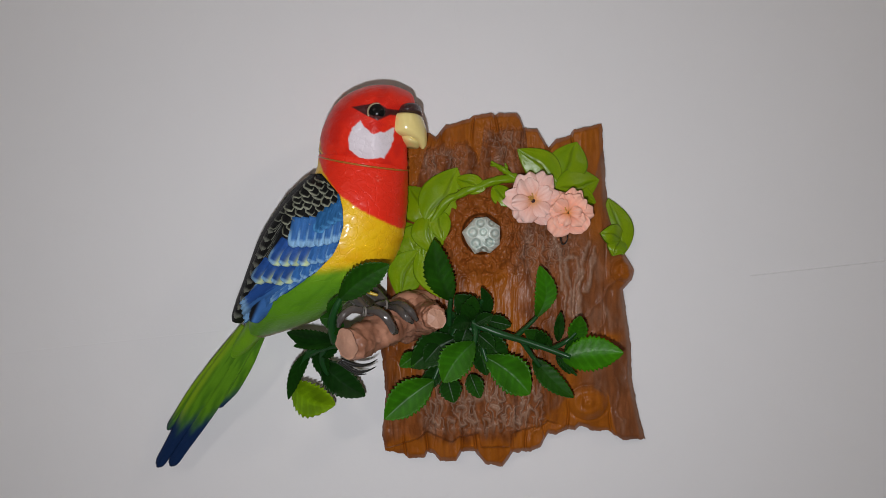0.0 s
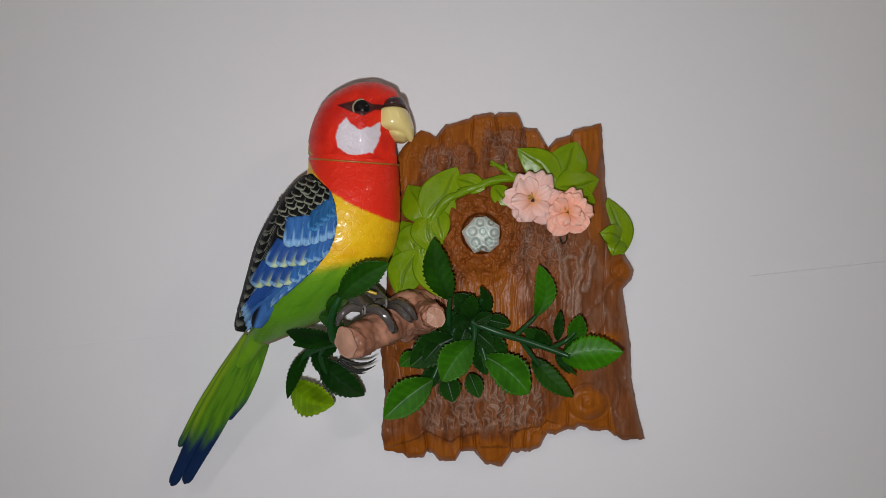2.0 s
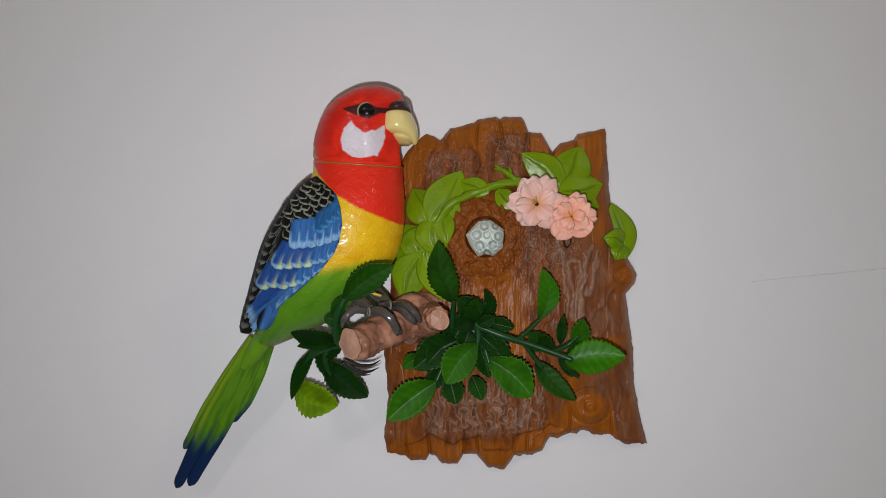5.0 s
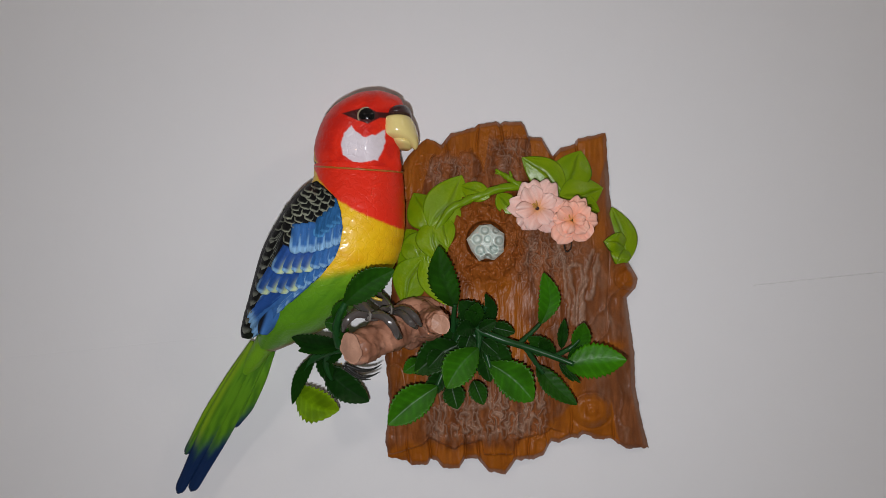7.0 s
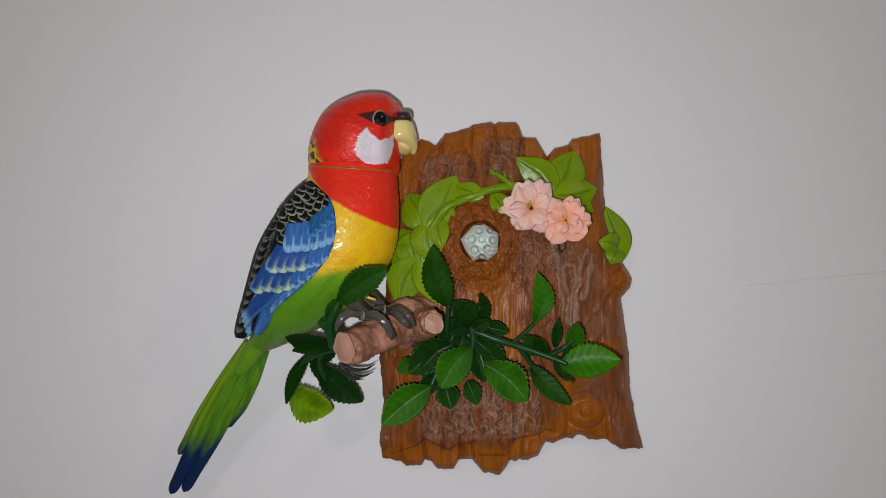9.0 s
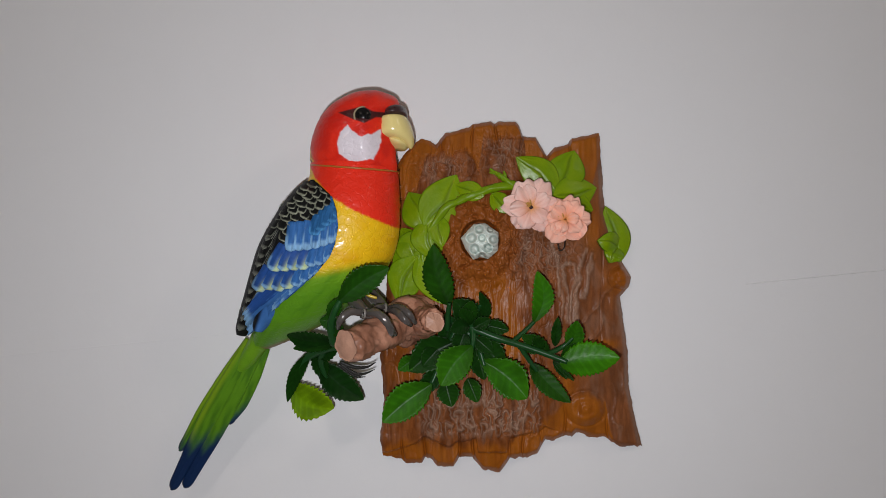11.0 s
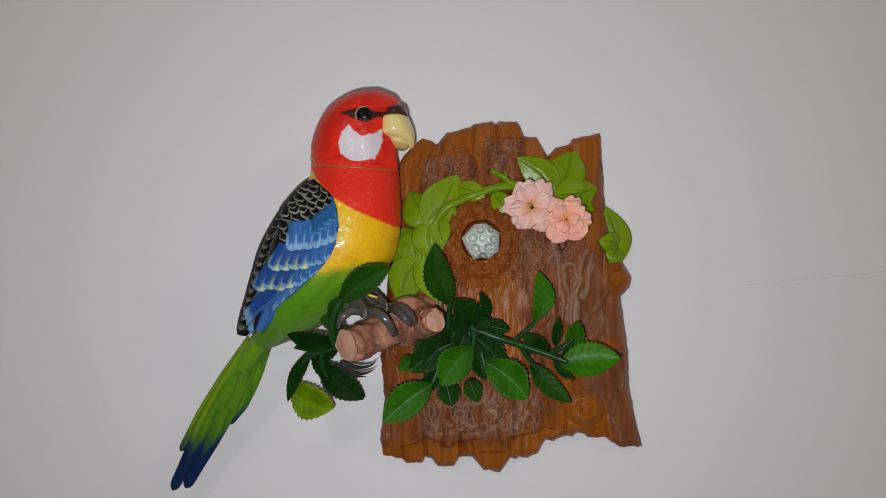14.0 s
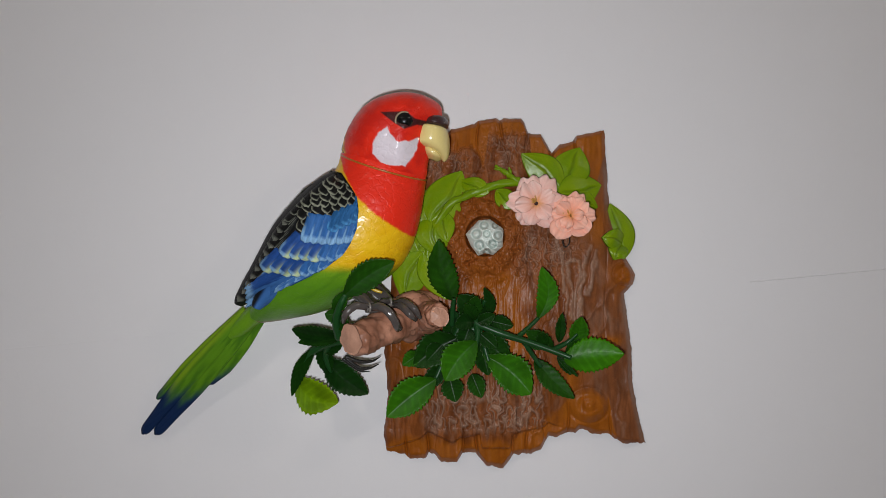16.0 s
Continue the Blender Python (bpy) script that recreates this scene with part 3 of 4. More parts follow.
def build_sensor():
    n, m = 56, 120
    cu, cv = 853.0, 416.0
    t, a = np.meshgrid(np.linspace(0.0, 1, n), np.linspace(0, 2 * np.pi, m, endpoint=False), indexing="ij")
    far = np.full(a.shape, 1e9)
    for (x0, y0), (x1, y1) in zip(SENSOR_RIM, SENSOR_RIM[1:] + SENSOR_RIM[:1]):
        # distance from the middle to this side of the outline
        ex, ey, px, py = x1 - x0, y1 - y0, x0 - cu, y0 - cv
        cross = np.cos(a) * ey - np.sin(a) * ex
        cross = np.where(abs(cross) < 1e-9, 1e-9, cross)
        dist, along = (px * ey - py * ex) / cross, (px * np.sin(a) - py * np.cos(a)) / cross
        far = np.where((dist > 0) & (along > -0.001) & (along < 1.001), np.minimum(far, dist), far)
    r = far * t
    x, z = r * np.cos(a), r * np.sin(a)
    h = 23 + 13 * np.sqrt(np.clip(1 - (t * 0.95) ** 2, 0, 1))
    shade = np.zeros_like(h)
    for du, dv, rad in ((3, -6, 7), (24, -4, 8), (-16, -6, 9), (-2, -22, 8), (14, 12, 8), (-10, 14, 9), (4, 27, 7), (18, -22, 6)):
        q = np.hypot(x - du, z - dv) / rad
        h = h - 1.2 * np.exp(-q ** 4) + 0.6 * np.exp(-((q - 1.15) / 0.2) ** 2) + 0.6 * np.exp(-(q / 0.3) ** 2)
        shade = np.maximum(shade, 0.7 * np.exp(-((q - 0.75) / 0.25) ** 2))
    lines = np.sin(np.hypot(x - 24, z + 4) / 1.15) * smooth(0.05, 0.4, x / 40 + z / 40) * smooth(9, 12, np.hypot(x - 24, z + 4))
    h = h + 0.35 * lines
    # dimple walls and rib grooves get their shade as darker paint
    paint = blend((0.70, 0.78, 0.70), (0.26, 0.35, 0.30), np.clip(shade + 0.5 * smooth(0.2, 1, -lines), 0, 1))
    p = at(cu + x, cv + z, h)
    part("sensor_cover", p.reshape(-1, 3), grid_faces(n, m, True).tolist(), SENSOR, plaque, paint.reshape(-1, 3), label="pale green-white faceted sensor dome with round dimples")


build_sensor()


# perch: a thick cut branch with a side stub
def branch(name, points, radii):
    n, m = 56, 40
    v, f = tube(points, radii, n, m, 0.34, 3)
    k = np.arange(len(v))
    ring = k // m
    tone = rough(ring / 6.0, (k % m) / 5.0, 6)
    col = blend((0.25, 0.108, 0.062), (0.45, 0.22, 0.14), smooth(0.3, 0.75, tone))
    v = v + (rough(ring / 2.5, (k % m) / 2.2, 9) - 0.5)[:, None] * np.array([0.0012, -0.0024, 0.0024])
    ob = part(name, v, f[:-2], BARK, plaque, col)
    # pale sawn end
    end = v[-m:]
    c = end.mean(0)
    out = c - v[-2 * m:-m].mean(0)
    out /= np.linalg.norm(out)
    rings = [c + (end - c) * q + out * (0.0012 * (1 - q ** 3) + 0.0004 * math.sin(q * 20)) for q in (1.0, 0.93, 0.8, 0.6, 0.35, 0.08)]
    p = np.array(rings)
    face = grid_faces(6, m, True).tolist() + [list(range(5 * m, 6 * m))]
    paint = blend((0.40, 0.21, 0.14), (0.50, 0.28, 0.19), rough(np.arange(6 * m) / 9.0, np.arange(6 * m) / 23.0, 2))
    part("sawn_end", p.reshape(-1, 3), face, BARK, ob, paint, label="pale sawn branch end")
    return ob


branch("branch", ((742, 552, 18), (715, 562, 40), (680, 580, 62), (645, 598, 78), (614, 612, 90)), (0.0165, 0.0140, 0.0118, 0.0100, 0.0090))
branch("branch_stub", ((735, 556, 26), (752, 560, 48), (764, 561, 64), (770, 561, 72)), (0.0130, 0.0105, 0.0074, 0.0062))

# ---------------------------------------------------------------- plastic foliage
SPRAY = "plastic leaf sprays"
spray = thing("leaf_spray", at(830.0, 570.0, 28.0), label="glossy dark green plastic leaf spray fixed across the bark plaque", category="artificial leaves", group=SPRAY)
# fourth value: low tone for leaves painted as shaded, higher for lit ones
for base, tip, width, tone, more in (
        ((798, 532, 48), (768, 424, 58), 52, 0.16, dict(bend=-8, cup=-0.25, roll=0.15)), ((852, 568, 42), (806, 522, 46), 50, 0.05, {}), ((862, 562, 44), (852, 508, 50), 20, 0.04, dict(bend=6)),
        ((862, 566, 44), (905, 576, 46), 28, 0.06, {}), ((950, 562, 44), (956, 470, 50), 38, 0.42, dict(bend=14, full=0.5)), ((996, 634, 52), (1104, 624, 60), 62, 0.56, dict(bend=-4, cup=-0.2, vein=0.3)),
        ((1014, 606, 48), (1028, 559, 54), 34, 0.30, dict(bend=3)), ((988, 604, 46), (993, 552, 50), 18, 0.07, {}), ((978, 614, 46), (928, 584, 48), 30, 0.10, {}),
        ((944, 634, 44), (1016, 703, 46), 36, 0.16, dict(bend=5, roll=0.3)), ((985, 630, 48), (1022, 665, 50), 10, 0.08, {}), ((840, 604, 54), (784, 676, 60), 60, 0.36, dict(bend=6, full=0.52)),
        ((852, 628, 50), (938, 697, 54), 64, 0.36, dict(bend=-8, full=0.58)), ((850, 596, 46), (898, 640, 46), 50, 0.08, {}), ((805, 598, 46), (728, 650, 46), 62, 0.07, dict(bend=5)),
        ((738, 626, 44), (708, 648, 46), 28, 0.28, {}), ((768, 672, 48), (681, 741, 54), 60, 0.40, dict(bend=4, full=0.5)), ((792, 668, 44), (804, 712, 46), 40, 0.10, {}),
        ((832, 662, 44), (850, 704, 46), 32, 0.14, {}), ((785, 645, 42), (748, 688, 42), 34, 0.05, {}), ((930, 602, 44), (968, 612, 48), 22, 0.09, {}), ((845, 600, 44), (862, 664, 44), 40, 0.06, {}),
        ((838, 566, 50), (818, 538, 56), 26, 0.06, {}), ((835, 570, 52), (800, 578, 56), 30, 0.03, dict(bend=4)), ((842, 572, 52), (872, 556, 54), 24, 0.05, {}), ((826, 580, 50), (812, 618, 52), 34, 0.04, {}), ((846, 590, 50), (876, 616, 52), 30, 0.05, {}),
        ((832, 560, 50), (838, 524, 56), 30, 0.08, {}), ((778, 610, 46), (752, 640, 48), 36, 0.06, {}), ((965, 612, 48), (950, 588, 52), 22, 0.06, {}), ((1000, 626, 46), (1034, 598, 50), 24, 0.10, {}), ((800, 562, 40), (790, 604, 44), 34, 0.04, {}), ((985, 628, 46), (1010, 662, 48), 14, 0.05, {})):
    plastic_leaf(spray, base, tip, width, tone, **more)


def stem(parent, points, radii):
    v, f = tube(points, radii, 30, 9, 0.15)
    part("stem", v, f, STEM, parent)


stem(spray, ((790, 552, 34), (830, 568, 46), (880, 588, 50), (930, 603, 50), (985, 622, 52), (1010, 632, 54)), (0.0024, 0.0025, 0.0023, 0.0021, 0.0019, 0.0015))
stem(spray, ((908, 600, 48), (930, 580, 46), (950, 560, 45)), (0.0018, 0.0015, 0.0013))
stem(spray, ((925, 604, 48), (940, 626, 46), (956, 648, 45)), (0.0018, 0.0015, 0.0013))
stem(spray, ((975, 618, 50), (1000, 605, 48), (1020, 588, 50)), (0.0017, 0.0015, 0.0012))
stem(spray, ((838, 566, 46), (842, 590, 50), (838, 616, 53)), (0.0024, 0.002, 0.0015))
stem(spray, ((838, 566, 46), (850, 600, 48), (862, 640, 50)), (0.0022, 0.002, 0.0015))
stem(spray, ((810, 575, 42), (790, 620, 45), (768, 672, 48)), (0.002, 0.0017, 0.0014))
stem(spray, ((795, 575, 40), (796, 545, 46), (798, 528, 50)), (0.002, 0.0017, 0.0014))
stem(spray, ((835, 560, 42), (846, 545, 44), (854, 530, 48)), (0.002, 0.0016, 0.0012))
# moulded collar where the stems meet
for du, dv, r in ((0, 0, 0.0045), (-12, 6, 0.004), (12, 5, 0.0036), (2, 14, 0.004), (-20, -4, 0.0036)):
    blob("collar", (832 + du, 568 + dv, 42), (r, r * 0.8, r * 0.9), STEM, spray)

hang = thing("leaf_spray", at(585.0, 605.0, 60.0), label="dark green plastic leaf spray hanging below the cut perch", category="artificial leaves", group=SPRAY)
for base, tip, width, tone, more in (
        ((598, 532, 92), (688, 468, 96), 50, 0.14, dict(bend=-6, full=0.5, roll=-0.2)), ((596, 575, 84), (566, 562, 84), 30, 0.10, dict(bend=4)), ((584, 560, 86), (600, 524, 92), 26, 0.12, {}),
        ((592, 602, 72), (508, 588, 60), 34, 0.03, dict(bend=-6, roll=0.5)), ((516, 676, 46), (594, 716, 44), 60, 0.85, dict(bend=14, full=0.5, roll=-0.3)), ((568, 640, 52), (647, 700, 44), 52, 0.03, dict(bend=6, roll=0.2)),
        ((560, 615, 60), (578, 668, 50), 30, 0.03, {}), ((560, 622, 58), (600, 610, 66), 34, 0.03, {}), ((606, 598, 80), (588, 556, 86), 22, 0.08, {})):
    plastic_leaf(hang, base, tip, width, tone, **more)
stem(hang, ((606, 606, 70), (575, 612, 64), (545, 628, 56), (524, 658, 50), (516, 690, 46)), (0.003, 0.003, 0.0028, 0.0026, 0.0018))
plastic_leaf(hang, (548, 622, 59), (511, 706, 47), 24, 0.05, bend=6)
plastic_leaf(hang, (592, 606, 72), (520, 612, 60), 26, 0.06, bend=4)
stem(hang, ((575, 612, 64), (570, 635, 56), (580, 662, 50)), (0.0024, 0.002, 0.0015))
stem(hang, ((592, 604, 76), (586, 575, 84), (592, 548, 90), (602, 528, 92)), (0.0026, 0.0024, 0.002, 0.0016))
stem(hang, ((640, 590, 40), (620, 600, 60), (596, 606, 70)), (0.003, 0.003, 0.003))


# ---------------------------------------------------------------- flowers
def flower(cu, cv, h, size, seed, lean, fold=False):
    rng = random.Random(seed)
    ob = thing("flower", at(float(cu), float(cv), h - 8.0), label="pale pink cloth blossom with ruffled petals" if not fold else "salmon pink cloth blossom with folded petals", category="artificial flower", group="blossoms on the plaque")
    rows = ((6, 1.0, 0.0), (5, 0.80, 4.0), (3, 0.58, 8.0)) if fold else ((6, 1.0, 0.0), (5, 0.76, 4.0))
    for layer, (count, reach, up) in enumerate(rows):
        for k in range(count):
            ang = 2 * math.pi * (k + 0.5 * layer + rng.uniform(-0.2, 0.2)) / count
            n, m = 24, 23
            s, w = np.meshgrid(np.linspace(0.06, 1, n), np.linspace(-1, 1, m), indexing="ij")
            ln = size * reach * rng.uniform(0.86, 1.1)
            half = ln * rng.uniform(0.44, 0.56) * np.sin(np.pi * 0.5 * np.clip(s * 1.1, 0, 1)) ** 0.75
            rad = s * ln * (1 - 0.24 * abs(w) ** 3.2 * s - 0.05 * np.exp(-((w - 0.1) / 0.22) ** 2) * s ** 5 + 0.03 * np.sin(w * 6 + k) * s ** 4)
            x, y = rad, half * w * (1 - 0.25 * s ** 4)
            u = cu + x * math.cos(ang) - y * math.sin(ang)
            v = cv + (x * math.sin(ang) + y * math.cos(ang)) * 0.93
            q1, q2 = rng.uniform(0, 6), rng.uniform(0, 6)
            ruff = 1.5 * np.sin(w * 3.6 + q1 + 2 * s) * s ** 1.5 + 0.4 * np.sin(w * 8 + q2) * s ** 3 - 0.9 * np.exp(-(w / 0.12) ** 2) * s
            curl = rng.uniform(4, 8) * s ** 1.1 - 8.0 * s ** 3 * rng.uniform(0.2, 1.0) + rng.uniform(-3.0, 3.0) * s + rng.uniform(-2.5, 2.5) * abs(w) ** 2 * s
            if fold:
                curl = curl + 7.0 * s * rng.uniform(-0.3, 1.0)
            hh = h + up + curl + ruff + lean[0] * (u - cu) * 0.1 + lean[1] * (v - cv) * 0.1
            outer, inner = ((0.80, 0.40, 0.30), (0.92, 0.69, 0.62)) if not fold else ((0.92, 0.38, 0.24), (0.93, 0.58, 0.46))
            # deeper colour towards the base also paints in shade between petals
            paint = blend(inner, outer, np.clip(0.7 * rough(s * 2 + k, w * 3, seed) + 0.75 * (1 - s) - 0.1, 0, 1))
            paint = blend(paint, (0.78, 0.34, 0.06), np.exp(-(s / 0.24) ** 2) * 0.85)
            paint = blend(paint, (0.78, 0.40, 0.32), 0.35 * abs(np.sin(w * 7 + 0.5)) ** 8)
            a, b, c = slab(at(u, v, hh), 0.00035, paint)
            part("petal", a, b, PETAL, ob, c)
    for k in range(5):
        a, r = rng.uniform(3.2, 4.5), rng.uniform(0.14, 0.34) * size
        tipp = (cu + r * math.cos(a), cv + r * math.sin(a), h + 9.5 + rng.uniform(0, 2))
        v, f = tube(((cu, cv, h + 4), ((cu + tipp[0]) / 2, (cv + tipp[1]) / 2, h + 8), tipp), (0.0005, 0.00045, 0.0003), 8, 6)
        part("stamen", v, f, STAMEN, ob)
        blob("anther", tipp, (0.0005, 0.0004, 0.0004), STAMEN, ob, 6, 8)
    if not fold:
        blob("flower_eye", (cu - 1, cv + 1, h + 6.5), (0.0013, 0.0014, 0.0013), CERE, ob, 8, 12)
    v, f = tube(((cu, cv, h + 2), (cu + 2, cv + 4, h - 8), (cu, cv + 8, h - 22)), (0.0015, 0.0014, 0.0014), 10, 8)
    part("stalk", v, f, STEM, ob)
    return ob


flower(945, 354, 42.0, 55.0, 4, (-0.3, 0.2))
flower(1006, 376, 44.0, 49.0, 9, (0.5, 0.4), True)
# wire loop that holds the blossoms
v, f = tube(((994, 412, 42), (993, 424, 40), (997, 432, 36), (1004, 426, 36), (1005, 414, 40)), (0.0004, 0.0004, 0.0004), 24, 6)
part("wire_loop", v, f, CLAW, plaque)

# ---------------------------------------------------------------- parrot
PIVOT = at(604.0, 502.0, 53.0)
NECK = at(645.0, 289.0, 47.0)
ROOT = at(452.0, 584.0, 32.0)
parrot = thing("parrot", PIVOT, label="painted red, yellow, green and blue toy parrot on cut branch", category="toy bird")

RED, YELLOW, GREEN = (0.76, 0.026, 0.009), (0.82, 0.49, 0.008), (0.10, 0.27, 0.010)
BODY_RINGS = ((566, 276, 722, 301, 27, 47), (561, 305, 722, 325, 29, 47), (540, 345, 720, 375, 32, 48), (505, 395, 712, 425, 33, 48), (484, 445, 690, 470, 32, 47),
              (466, 495, 645, 512, 28, 45), (452, 540, 580, 556, 21, 41), (444, 568, 520, 580, 14, 36), (440, 582, 468, 596, 8, 32))


def body_paint(u, v, h):
    wob = 6 * (rough(u / 12, v / 12, 3) - 0.5)
    red_edge = np.interp(u, (560, 572, 600, 650, 700, 725), (262, 305, 345, 378, 401, 406)) + wob
    red = smooth(2.0, -2.0, v - red_edge)
    c = blend(YELLOW, (0.76, 0.40, 0.004), smooth(0.4, 0.8, rough(u / 30, v / 30, 8)))
    line = 468 + 0.10 * (640 - u) + 8 * (rough(u / 18, v / 18, 5) - 0.5)
    g = blend(GREEN, (0.19, 0.37, 0.012), smooth(40, 0, v - line) * 0.8)
    g = blend(g, (0.07, 0.21, 0.008), smooth(0.45, 0.7, rough((u + v) / 14, (u - v) / 60, 9)) * 0.6)
    c = blend(c, g, smooth(-10, 14, v - line))
    c = blend(c, RED, red)
    spots = smooth(0.60, 0.66, rough(u / 6, v / 9, 12)) * smooth(566, 556, u - (300 - v) * 0.15) * smooth(330, 312, v)
    c = blend(c, (0.012, 0.012, 0.010), spots)
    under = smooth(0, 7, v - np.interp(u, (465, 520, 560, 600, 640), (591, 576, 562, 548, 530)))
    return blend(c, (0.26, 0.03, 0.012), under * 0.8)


def plumage(u, v, h):
    """Moulded breast feathers: soft, uneven scalloped steps."""
    row = v / 19 + 0.5 * (rough(u / 40, v / 40, 14) - 0.5) - 0.42 * abs(np.sin(math.pi * u / 25 + 2.5 * rough(u / 50, v / 22, 21)))
    step = row - np.floor(row)
    return 0.4 * (rough(u / 16, v / 12, 7) - 0.5) + 0.24 * step * smooth(1.0, 0.88, step)


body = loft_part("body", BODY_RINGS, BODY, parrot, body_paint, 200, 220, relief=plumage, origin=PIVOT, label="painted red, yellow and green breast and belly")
seam = []
for a in np.linspace(0, 2 * math.pi, 33):
    k = (EYE - 47) / (EYE - 47 - 28.3 * math.sin(a))
    seam.append((784 + (644.5 + 78.2 * math.cos(a) - 784) * k, 441 + (288 + 12.3 * math.cos(a) + 13 * max(0.0, math.sin(a)) - 441) * k, 47 + 28.3 * math.sin(a)))
v, f = tube(seam, (0.0006, 0.0006), 120, 6)
part("neck_seam", v, f, SEAM, body, label="thin gold-brown seam round the neck")

HEAD_RINGS = ((574, 290, 715, 311, 24, 47), (567, 276, 722, 299, 27, 47), (567, 258, 722, 279, 29.5, 47), (571, 236, 722, 255, 31, 47), (581, 211, 724, 228, 31, 47), (596, 188, 733, 203, 29.5, 47),
              (614, 173, 735, 183, 26, 47), (636, 162, 728, 168, 20, 47), (655, 156.5, 714, 159, 13, 47), (672, 154, 700, 154.5, 5, 47))


def polygon_mask(u, v, pts, soft=1.2):
    """1 inside a closed outline, soft at the rim."""
    p = np.asarray(pts, float)
    inside = np.zeros(u.shape, bool)
    dist = np.full(u.shape, 1e9)
    for (x0, y0), (x1, y1) in zip(p, np.roll(p, -1, 0)):
        hit = ((y0 > v) != (y1 > v)) & (u < (x1 - x0) * (v - y0) / (y1 - y0 + 1e-9) + x0)
        inside ^= hit
        t = np.clip(((u - x0) * (x1 - x0) + (v - y0) * (y1 - y0)) / ((x1 - x0) ** 2 + (y1 - y0) ** 2), 0, 1)
        dist = np.minimum(dist, np.hypot(u - x0 - t * (x1 - x0), v - y0 - t * (y1 - y0)))
    return smooth(-soft, soft, np.where(inside, dist, -dist))


CHEEK = ((637, 212), (646, 226), (662, 236), (680, 234), (696, 224), (697, 246), (690, 262), (679, 279), (640, 280), (628, 272), (617, 264), (617, 248), (624, 226))
MASK = ((622, 189), (645, 185), (668, 181), (685, 192), (722, 196), (722, 206), (690, 203), (668, 213), (648, 204))


def head_paint(u, v, h):
    c = blend(RED, (0.62, 0.017, 0.008), smooth(0.35, 0.75, rough(u / 22, v / 22, 2)))
    nape = smooth(4, -2, h - 56 - (v - 245) * 0.16 + 5 * (rough(v / 9, u / 9, 4) - 0.5)) * smooth(640, 615, u) * smooth(224, 244, v)
    c = blend(c, YELLOW, nape)
    c = blend(c, (0.012, 0.012, 0.010), nape * smooth(0.50, 0.56, rough(h / 2.6, v / 7, 12)))
    c = blend(c, (0.70, 0.63, 0.66), polygon_mask(u + 7 * (rough(v / 14, u / 14, 6) - 0.5), v + 7 * (rough(u / 14, v / 14, 16) - 0.5), CHEEK))
    return blend(c, (0.055, 0.010, 0.010), polygon_mask(u, v, MASK))


head = loft_part("head", HEAD_RINGS, BODY, parrot, head_paint, 190, 260, taper=0.45, shear=11.0, relief=plumage, origin=NECK, label="painted red head with white cheek and dark eye stripe")
loft_part("upper_beak", ((694, 205, 742, 205, 13, 57), (689, 210, 747, 208, 15.5, 57.5), (687, 223, 752, 219, 16, 57.5), (686, 237, 755, 232, 15, 58), (697, 241.5, 756, 243, 12.5, 58.5),
                         (723, 248, 755.5, 252, 8, 59), (738, 256, 754, 258, 4.5, 59), (746, 263, 750, 263.5, 1.5, 59)), BEAK, head, None, 60, 48, label="glossy pale yellow hooked beak")
JAW = at(704.0, 240.0, 57.0)
jaw = loft_part("lower_beak", ((702, 238, 741, 243, 9, 57), (706, 245, 745, 251, 11.5, 57), (712, 253, 745, 257, 10.5, 57), (720, 260, 739, 262, 5, 57)), BEAK, head, None, 30, 32, origin=JAW, label="small pale yellow lower beak that opens")
loft_part("mouth", ((699, 236, 738, 238, 6, 57), (701, 243, 744, 248, 8, 57), (704, 249, 744, 257, 8, 57), (710, 254, 740, 260, 5, 57)), CERE, head, None, 20, 28, label="dark inside of the beak")
loft_part("cere", ((718, 187, 733, 186, 8, 57), (706, 192, 744, 189, 14, 57), (700, 199, 747, 197, 16.5, 57), (700, 205, 747, 204, 16, 57), (713, 210, 743, 208, 10, 57)), CERE, head, None, 24, 40, label="dark brown cere above the beak")
for sign in (1, -1):
    c = (666, 198, 47 + sign * 28.6)
    blob("eye", c, (0.0057, 0.0038, 0.0057), EYE_BLACK, head, 18, 28, label="glossy black eye")
    ring = [(666 + 15.3 * math.cos(a), 198 + 15.3 * math.sin(a), 47 + sign * (30.2 - 1.0 * math.cos(a) - 0.4 * math.sin(a))) for a in np.linspace(0, 2 * math.pi, 33)]
    v, f = tube(ring, (0.00055, 0.00055), 64, 8)
    part("eye_ring", v, f, EYE_RING, head, label="thin brown-gold eye ring")

# ---- wing: shaped shell, and feathers laid over it row by row
WING_RINGS = ((556, 309, 580, 318, 18, 50), (533, 327, 600, 345, 29, 50), (499, 366, 607, 390, 34, 50), (466, 415, 604, 440, 35, 50), (444, 470, 580, 480, 31, 48),
              (426, 520, 508, 522, 21, 44), (414, 552, 448, 556, 12, 40), (413, 566, 428, 571, 7, 36))
_, WU, WV, WH = loft(WING_RINGS, 120, 160)
front = WH > 30
WPTS, WHS = np.stack([WU[front], WV[front]], -1), WH[front]
_, BU, BV, BH = loft(BODY_RINGS, 110, 120)
front = BH > 44
BPTS, BHS = np.stack([BU[front], BV[front]], -1), BH[front]


def form_height(u, v, pts, hs):
    out = np.empty(u.size)
    for k, (a, b) in enumerate(zip(u.ravel(), v.ravel())):
        d = (pts[:, 0] - a) ** 2 + (pts[:, 1] - b) ** 2
        near = np.argpartition(d, 6)[:6]
        w = 1 / (d[near] + 1.0)
        out[k] = (hs[near] * w).sum() / w.sum()
    return out.reshape(u.shape)


